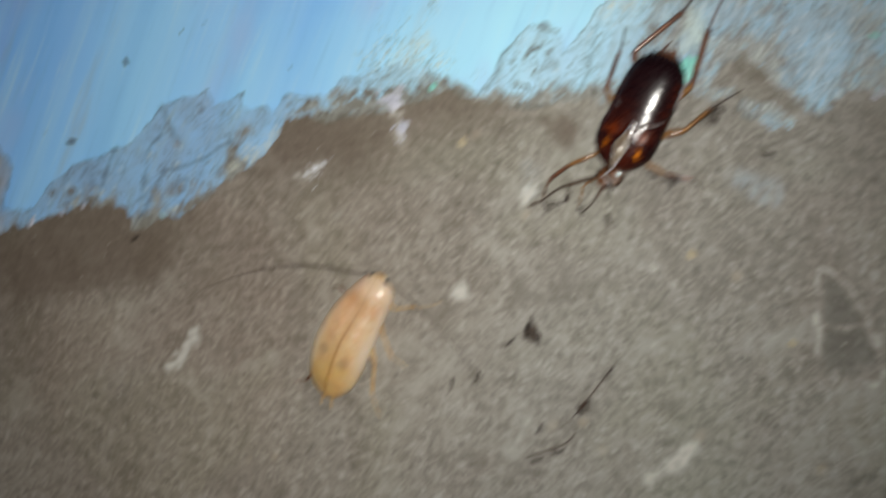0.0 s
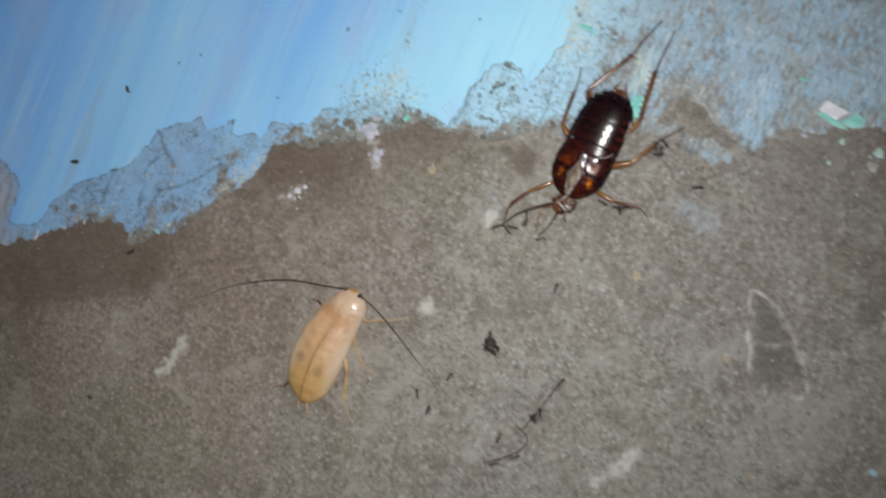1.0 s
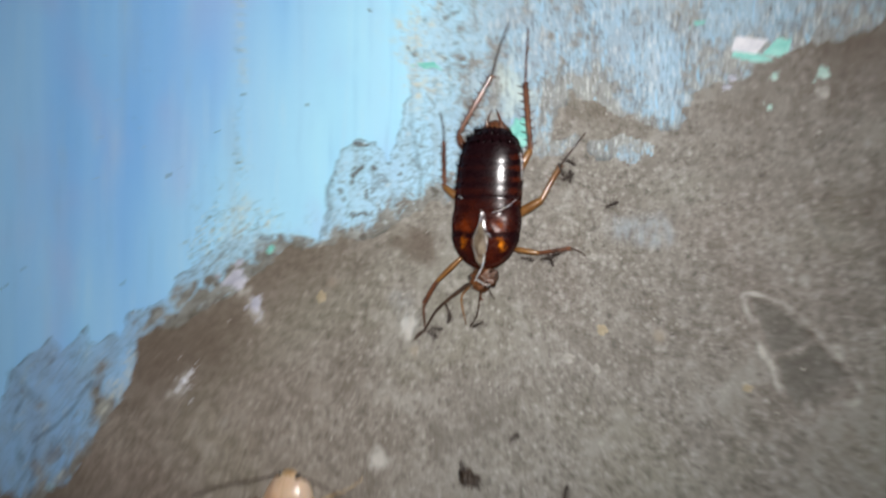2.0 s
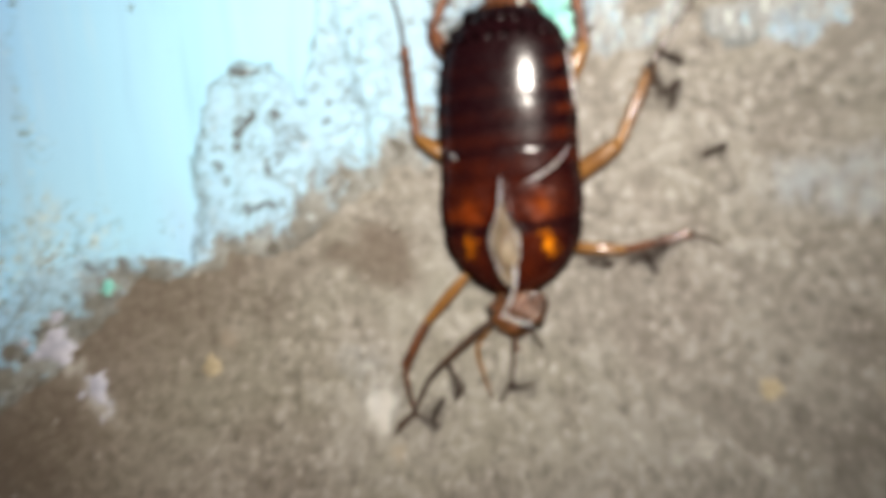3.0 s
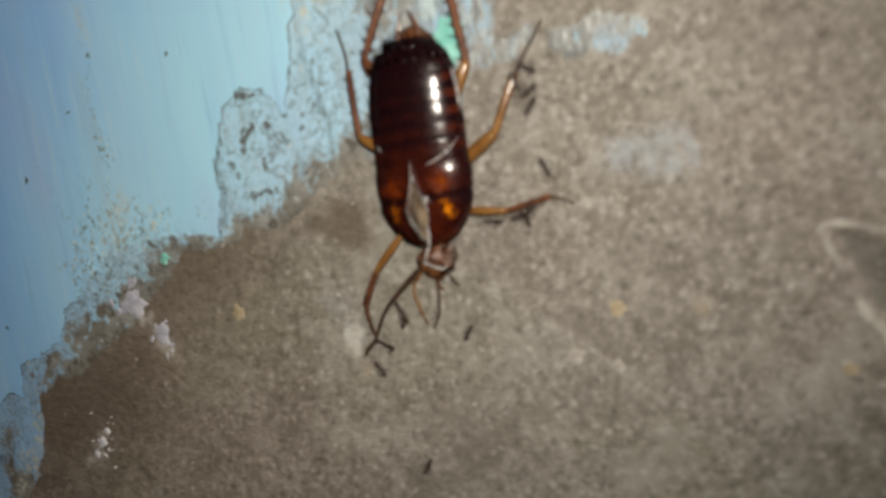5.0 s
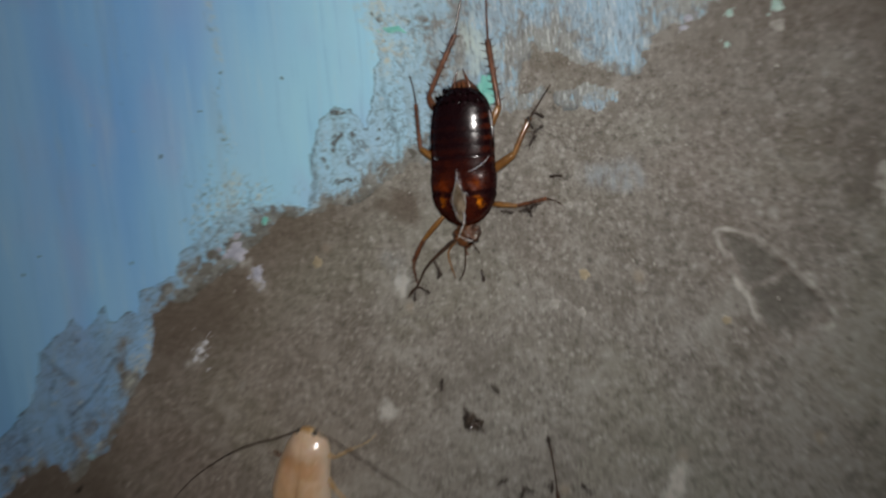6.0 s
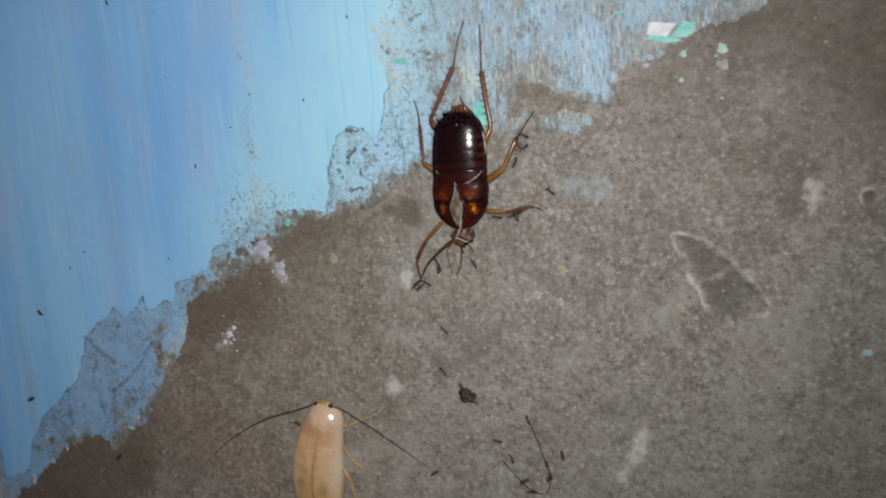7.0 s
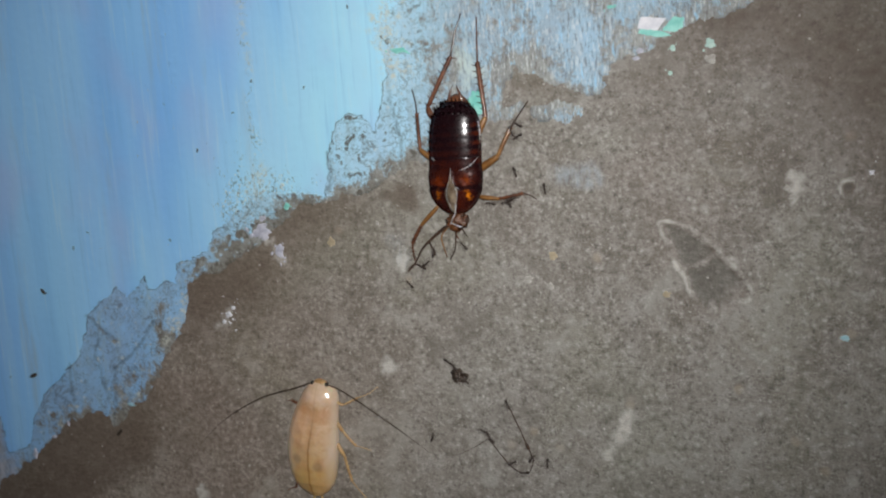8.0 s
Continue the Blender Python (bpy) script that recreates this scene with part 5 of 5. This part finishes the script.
# ants on the dragged pieces: each walks with its load
TOWED = [
    [(0, -4.1, -18.2, 160), (1.7, -4.0, -18.2, 165), (3, -5.2, -19.4, 170), (6, -6.8, -20.6, 185), (7, -7.7, -22.2, 195), (8, -9.9, -23.2, 200)],
    [(0, -6.1, -26.3, 20), (1.7, -5.9, -26.4, 15), (3, -6.0, -27.4, 10), (6, -6.9, -27.7, 350), (7, -4.4, -33.0, 330), (8, -5.6, -33.6, 320)],
    [(0, -5.4, -25.2, 200), (1.7, -5.4, -25.2, 200), (3, -6.5, -27.0, 215), (6, -10.8, -28.6, 250), (7, -9.3, -34.0, 300), (8, -9.6, -34.8, 300)],
    [(0, -9.8, -38.0, 310), (1.7, -9.6, -38.0, 310), (3, -10.5, -35.5, 320), (6, -12.0, -29.5, 340), (7, -11.6, -29.6, 20), (8, -13.8, -30.2, 40)],
    [(0, -7.0, -35.0, 130), (1.7, -6.4, -35.0, 130), (3, -9, -32.5, 140), (6, -15.2, -27.4, 110), (7, -14.2, -26.4, 80), (8, -15.0, -28.8, 60)],
    [(0, -11.6, -32.6, 0), (1.7, -10.6, -33.3, 5), (3, -11.0, -32.2, 10), (6, -8.0, -30.6, 60), (7, -8.2, -36.0, 90), (8, -7.4, -36.6, 95)],
]
towing = [ant(w[0][1], w[0][2], w[0][3], 0.1) for w in TOWED]


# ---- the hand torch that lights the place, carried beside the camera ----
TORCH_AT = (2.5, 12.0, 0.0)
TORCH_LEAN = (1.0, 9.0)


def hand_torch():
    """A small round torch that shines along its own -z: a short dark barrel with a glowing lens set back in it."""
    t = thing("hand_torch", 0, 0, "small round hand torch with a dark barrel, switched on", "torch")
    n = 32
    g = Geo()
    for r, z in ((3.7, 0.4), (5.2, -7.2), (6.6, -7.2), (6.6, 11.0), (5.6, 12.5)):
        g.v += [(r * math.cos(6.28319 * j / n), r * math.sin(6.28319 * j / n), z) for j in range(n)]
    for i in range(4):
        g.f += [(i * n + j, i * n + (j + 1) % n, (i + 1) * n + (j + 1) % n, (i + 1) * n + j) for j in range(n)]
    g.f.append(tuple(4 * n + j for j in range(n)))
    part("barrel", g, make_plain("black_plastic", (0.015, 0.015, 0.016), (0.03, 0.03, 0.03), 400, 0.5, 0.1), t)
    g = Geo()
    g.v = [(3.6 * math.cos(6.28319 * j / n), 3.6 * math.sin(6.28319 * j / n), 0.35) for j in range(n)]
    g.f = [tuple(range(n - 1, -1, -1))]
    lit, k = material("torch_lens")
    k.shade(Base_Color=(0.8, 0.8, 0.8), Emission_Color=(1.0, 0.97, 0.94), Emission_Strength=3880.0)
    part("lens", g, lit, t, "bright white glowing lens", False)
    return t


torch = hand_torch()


# ---- specks, flakes and dirt ----
def flake(r, seed, thick=0.14, n=26, rough=0.55):
    """A thin chip with a torn outline."""
    rnd = random.Random(seed)
    g = Geo()
    rim_r = [1 + rough * noise.noise(Vector((math.cos(6.283 * j / n) * 1.6, math.sin(6.283 * j / n) * 1.6, seed * 3.7))) + rnd.uniform(-0.13, 0.13) for j in range(n)]
    for z, s in ((-0.1, 1.0), (thick * 0.6, 0.97), (thick, 0.85)):
        for j in range(n):
            a = 2 * math.pi * j / n
            g.v.append((r[0] * s * rim_r[j] * math.cos(a), r[1] * s * rim_r[j] * math.sin(a), z + rnd.uniform(-0.02, 0.02)))
    for i in range(2):
        for j in range(n):
            g.f.append((i * n + j, i * n + (j + 1) % n, (i + 1) * n + (j + 1) % n, (i + 1) * n + j))
    g.v.append((0, 0, thick))
    g.f += [(2 * n + j, 2 * n + (j + 1) % n, 3 * n) for j in range(n)]
    g.f.append(tuple(range(n - 1, -1, -1)))
    return g


def slab(corners, seed, thick=0.15):
    """A flat angular chip: an outline with chipped edges."""
    rnd = random.Random(seed)
    line = []
    for a, b in zip(corners, corners[1:] + corners[:1]):
        for q in range(6):
            s = q / 6
            line.append((a[0] + (b[0] - a[0]) * s + rnd.uniform(-0.1, 0.1), a[1] + (b[1] - a[1]) * s + rnd.uniform(-0.08, 0.08)))
    n = len(line)
    g = Geo()
    g.v = [(x, y, z) for z in (-0.1, thick) for x, y in line]
    g.f = [(j, (j + 1) % n, n + (j + 1) % n, n + j) for j in range(n)] + [tuple(range(n - 1, -1, -1)), tuple(range(n, 2 * n))]
    return g


def chip(name, x, y, r, seed, mat, label, cat, thick):
    """One speck on the floor, with the crumbs round it."""
    ob = solid(name, flake((r[0] * 0.9, r[1] * 0.9), seed, thick + 0.06), mat, x, y, label, cat, "specks on the floor", 0.03, (seed * 37) % 30 - 15)
    rnd = random.Random(seed + 100)
    for c in range(9 if seed in (12, 13, 16, 17) else 2 if seed < 18 else 0):
        crumb = part("crumb", flake((r[0] * rnd.uniform(0.10, 0.28), r[1] * rnd.uniform(0.12, 0.3)), seed * 7 + c, thick + 0.03, 8), mat, ob)
        crumb.matrix_basis = pose(rnd.uniform(-1.6, 1.6) * max(r[0], 1.2 if mat is WHITE else 0) * MM, rnd.uniform(-1.6, 1.6) * max(r[1], 2.3 if mat is WHITE else 0) * MM, 0, 0, 0, rnd.uniform(0, 360))


chip("paint_flake", 30.5, 41.9, (0.85, 0.75), 4, MINT, "small pale mint paint flake", "paint flake", 0.1)
chip("paint_flake", 24.2, 41.6, (0.6, 0.5), 5, MINT, "small pale mint paint flake", "paint flake", 0.1)
chip("paint_flake", 23.6, 37.4, (0.45, 0.4), 6, MINT, "small pale mint paint flake", "paint flake", 0.1)
chip("paint_flake", 18.7, 41.6, (0.75, 0.55), 7, LILAC, "small lilac paint flake", "paint flake", 0.15)
chip("paint_flake", 17.9, 40.4, (0.6, 0.5), 8, LILAC, "small lilac paint flake", "paint flake", 0.15)
chip("paint_flake", -12.2, 34.3, (1.9, 2.6), 9, TURQUOISE, "turquoise flake of old paint under the shed skin", "paint flake", 0.1)
chip("paint_flake", -27.0, 45.4, (1.9, 0.6), 10, TURQUOISE, "thin turquoise scrape of old paint", "paint flake", 0.1)
chip("paint_flake", -54.6, 16.4, (0.7, 0.8), 11, TURQUOISE, "small turquoise paint flake", "paint flake", 0.1)
chip("paint_flake", -61.0, 11.3, (2.5, 2.0), 12, LILAC, "lilac-white flake of old paint", "paint flake", 0.12)
chip("paint_flake", -57.4, 7.2, (1.1, 1.7), 13, LILAC, "pale crumbling flake of old paint", "paint flake", 0.08)
chip("paint_flake", 51.0, -8.8, (0.75, 0.55), 14, SKY_CHIP, "small pale sky-blue paint flake", "paint flake", 0.1)
chip("paint_flake", 14.0, 49.5, (1.0, 0.4), 15, TURQUOISE, "small turquoise paint flake", "paint flake", 0.1)
chip("paint_flake", -71.2, -6.2, (0.9, 0.7), 16, WHITE, "small white plaster fleck", "paint flake", 0.16)
chip("paint_flake", -70.0, -4.8, (0.6, 0.5), 17, WHITE, "small white plaster fleck", "paint flake", 0.16)
chip("paint_flake", -72.6, -7.8, (0.5, 0.45), 18, WHITE, "small white plaster fleck", "paint flake", 0.16)
chip("paint_flake", -129.9, -40.9, (0.75, 1.2), 19, LILAC, "pale curled paint flake at the torn edge", "paint flake", 0.2)
chip("paint_flake", -123.4, -36.3, (0.6, 0.5), 20, LILAC, "pale curled paint flake at the torn edge", "paint flake", 0.2)
chip("paint_flake", -118.7, -32.9, (0.4, 0.65), 21, LILAC, "pale curled paint flake at the torn edge", "paint flake", 0.2)
# a pale chip in place of small white glints
chip("paint_flake", -99.8, -27.4, (1.1, 0.35), 22, SKY_CHIP, "pale blue chip standing in for small glints at the torn edge", "paint flake", 0.15)
chip("sand_grain", -45.1, 9.0, (0.95, 0.95), 30, YELLOW, "ochre sand grain set in the cement", "grain", 0.12)
chip("sand_grain", 21.5, -1.4, (0.7, 0.7), 31, YELLOW, "ochre sand grain set in the cement", "grain", 0.12)
chip("sand_grain", 0.9, 5.8, (0.9, 0.8), 32, YELLOW, "dull ochre grain set in the cement", "grain", 0.05)
chip("sand_grain", 0.0, 0.0, (0.75, 0.7), 33, STONE, "pale stone grain set in the cement", "grain", 0.12)
chip("sand_grain", -4.3, 1.3, (1.0, 0.7), 34, STONE, "pale stone grain set in the cement", "grain", 0.08)
chip("sand_grain", -0.8, 16.4, (0.8, 0.6), 35, STONE, "pale stone grain set in the cement", "grain", 0.15)
chip("sand_grain", -34.6, 12.6, (0.35, 0.5), 36, STONE, "pale stone grain set in the cement", "grain", 0.12)
chip("sand_grain", 30.6, 39.4, (1.0, 0.9), 37, STONE, "pale stone grain set in the cement", "grain", 0.1)
chip("sand_grain", 42.3, 17.0, (0.65, 0.6), 38, STONE, "pale stone grain set in the cement", "grain", 0.1)
chip("sand_grain", 43.3, 15.4, (0.85, 0.7), 39, STONE, "pale stone grain set in the cement", "grain", 0.1)
chip("paint_flake", 55.5, 19.1, (0.45, 0.5), 3, WHITE, "tiny white paint flake", "paint flake", 0.1)
solid("paint_flake", slab([(-3.0, -0.5), (-2.6, 1.5), (1.9, 1.3), (0.4, -0.8)], 1, 0.2), WHITE, 21.4, 45.6, "white angular flake of old paint", "paint flake", "specks on the floor", 0.03, -6, False)
solid("paint_flake", slab([(-1.6, -1.1), (0.2, 1.3), (2.1, 1.2), (1.9, -0.5), (0.6, -1.3)], 2, 0.18), TURQUOISE, 24.2, 45.6, "turquoise angular flake of old paint", "paint flake", "specks on the floor", 0.03, -6, False)
solid("paint_flake", slab([(-3.2, -0.3), (-2.8, 0.5), (0.5, 0.3), (2.6, -0.5), (0.0, -0.9)], 3, 0.12), TURQUOISE, 21.6, 44.55, "turquoise strip of old paint", "paint flake", "specks on the floor", 0.03, -6, False)

CRUMBS = [(-120.8, -1.4, 1.0, 40), (-127.0, -21.5, 1.1, 41), (-74.6, 28.7, 0.45, 42), (-91.3, 63.2, 0.6, 43), (-99.9, -67.6, 0.8, 44), (-103.9, -34.0, 1.1, 45), (-37.0, 54.5, 0.4, 46),
          (-106, 12, 0.35, 47), (-60, 42, 0.35, 48), (-110.5, 8.5, 0.4, 49), (-84, 10, 0.35, 50), (-65, 36, 0.3, 51), (-48, 40, 0.35, 52)]
for x, y, s, seed in CRUMBS:
    g = Geo().add(*lump((0, 0, 0.2 * s), (0.95 * s, 0.4 * s, 0.28 * s), 10, 6, 0.7, seed)).add(*tube([(0.5 * s, 0.1, 0.2), (1.3 * s, 0.5 * s, 0.15)], (0.08, 0.03), 5))
    solid("dirt_crumb", g, DIRT, x, y, "small dark crumb of dirt on the paint" if x < -50 and y > -30 else "small dark crumb of dirt", "crumb", "crumbs of dirt", 0.12, seed * 53 % 360)

clump = thing("insect_remains", -19.6, -17.7, "small dark clump of dried insect remains", "insect remains")
for lx, ly, lz, lr in ((0.0, 0.1, 0.6, 0.95), (0.9, -0.5, 0.5, 0.75), (-0.8, 0.5, 0.45, 0.7), (0.3, 0.9, 0.4, 0.6), (-0.4, -0.8, 0.4, 0.55), (1.4, 0.1, 0.35, 0.5)):
    part("lump", Geo().add(*lump((lx, ly, lz), (lr, lr * 0.9, lr * 0.75), 16, 10, 0.9, lx * 5 + ly)), HUSK, clump)
rnd = random.Random(5)
for i in range(9):
    a = rnd.uniform(0, 6.28)
    r = rnd.uniform(1.3, 2.3)
    part("bristle", Geo().add(*tube([(0.5 * math.cos(a), 0.5 * math.sin(a), 0.8), (r * 0.6 * math.cos(a + 0.3), r * 0.6 * math.sin(a + 0.3), 0.8), (r * math.cos(a), r * math.sin(a), 0.1)], (0.10, 0.09, 0.04), 6)), LEG_DARK, clump)

# fine grit over the cement: too small to pick apart
grit = Geo()
rnd = random.Random(11)
for i in range(320):
    gx_, gy_ = rnd.uniform(-130, 62), rnd.uniform(-95, 50)
    s = rnd.uniform(0.10, 0.24)
    grit.add(*lump((gx_, gy_, 0.06), (s, s * rnd.uniform(0.7, 1.2), s * 0.55), 6, 4, 0.5, i))
solid("floor_grit", grit, STONE, 0, 0, "fine pale sand grit over the cement floor", "grit", "", 0.0, 0.0, True, "stuff")


def motions():
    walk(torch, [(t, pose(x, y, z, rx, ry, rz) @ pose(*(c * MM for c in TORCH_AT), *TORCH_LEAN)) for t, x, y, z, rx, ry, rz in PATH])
    for ob, w in zip(walkers, WALKS):
        walk(ob, heading(w))
    for ob, w in zip(towing, TOWED):
        rows, last = [], None
        for t, x, y, a in w:
            last = a if last is None else last + (a - last + 180) % 360 - 180
            rows.append((t, pose(x * MM, y * MM, 0.1 * MM, 0, 0, last)))
        walk(ob, rows)
    walk(stick, [(t, pose(x * MM, y * MM, 0, 0, 0, a)) for t, x, y, a in (
        (0.0, -3.9, -16.6, -14.5), (0.5, -4.2, -17.4, -14.5), (1.7, -4.0, -17.6, -13.5), (3.0, -5.3, -18.6, -8), (4.7, -6.3, -19.6, -2), (6.0, -6.8, -20.1, 4), (6.5, -7.0, -21.6, 16),
        (7.0, -7.8, -21.8, 18.5), (7.5, -8.4, -22.2, 15.5), (8.0, -10.0, -22.8, 22.5))])
    walk(hook, [(t, pose(x * MM, y * MM, 0, 0, 0, a)) for t, x, y, a in (
        (0.0, -8.5, -28.8, 95), (0.5, -8.5, -29.2, 95), (1.7, -8.2, -29.9, 94), (3.0, -6.9, -30.6, 65), (4.7, -6.0, -31.4, 30), (6.0, -5.8, -32.0, 8), (6.5, -4.4, -32.2, 4),
        (7.0, -4.2, -33.4, 4), (7.5, -5.2, -33.8, 8), (8.0, -5.3, -34.0, 0))])
    # the pale cockroach swings its tail a little about its head
    turns = ((0.0, 0.0), (1.7, -0.3), (3.0, -1.5), (4.7, -3.6), (6.0, -4.8), (8.0, -5.0))
    walk(roach, [(t, pose(-50.4 * MM, -32.0 * MM, 0) @ pose(0.7 * MM, 12.0 * MM, 0, 0, 0, a) @ pose(-0.7 * MM, -12.0 * MM, 0)) for t, a in turns])
    walk(far_feeler, [(t, pose(-0.6 * MM, 12.2 * MM, 1.5 * MM, 0, 0, -a + b)) for (t, a), b in zip(turns, (0.0, 0.0, 0.3, 0.6, 0.8, 1.0))])
    walk(feeler, [(t, pose(2.3 * MM, 11.8 * MM, 1.5 * MM, 0, 0, a)) for t, a in (
        (0.0, 3.5), (0.5, 2.0), (1.0, 0.0), (1.7, -0.5), (4.0, -2.0), (6.5, -3.2), (8.0, -3.6))])


motions()
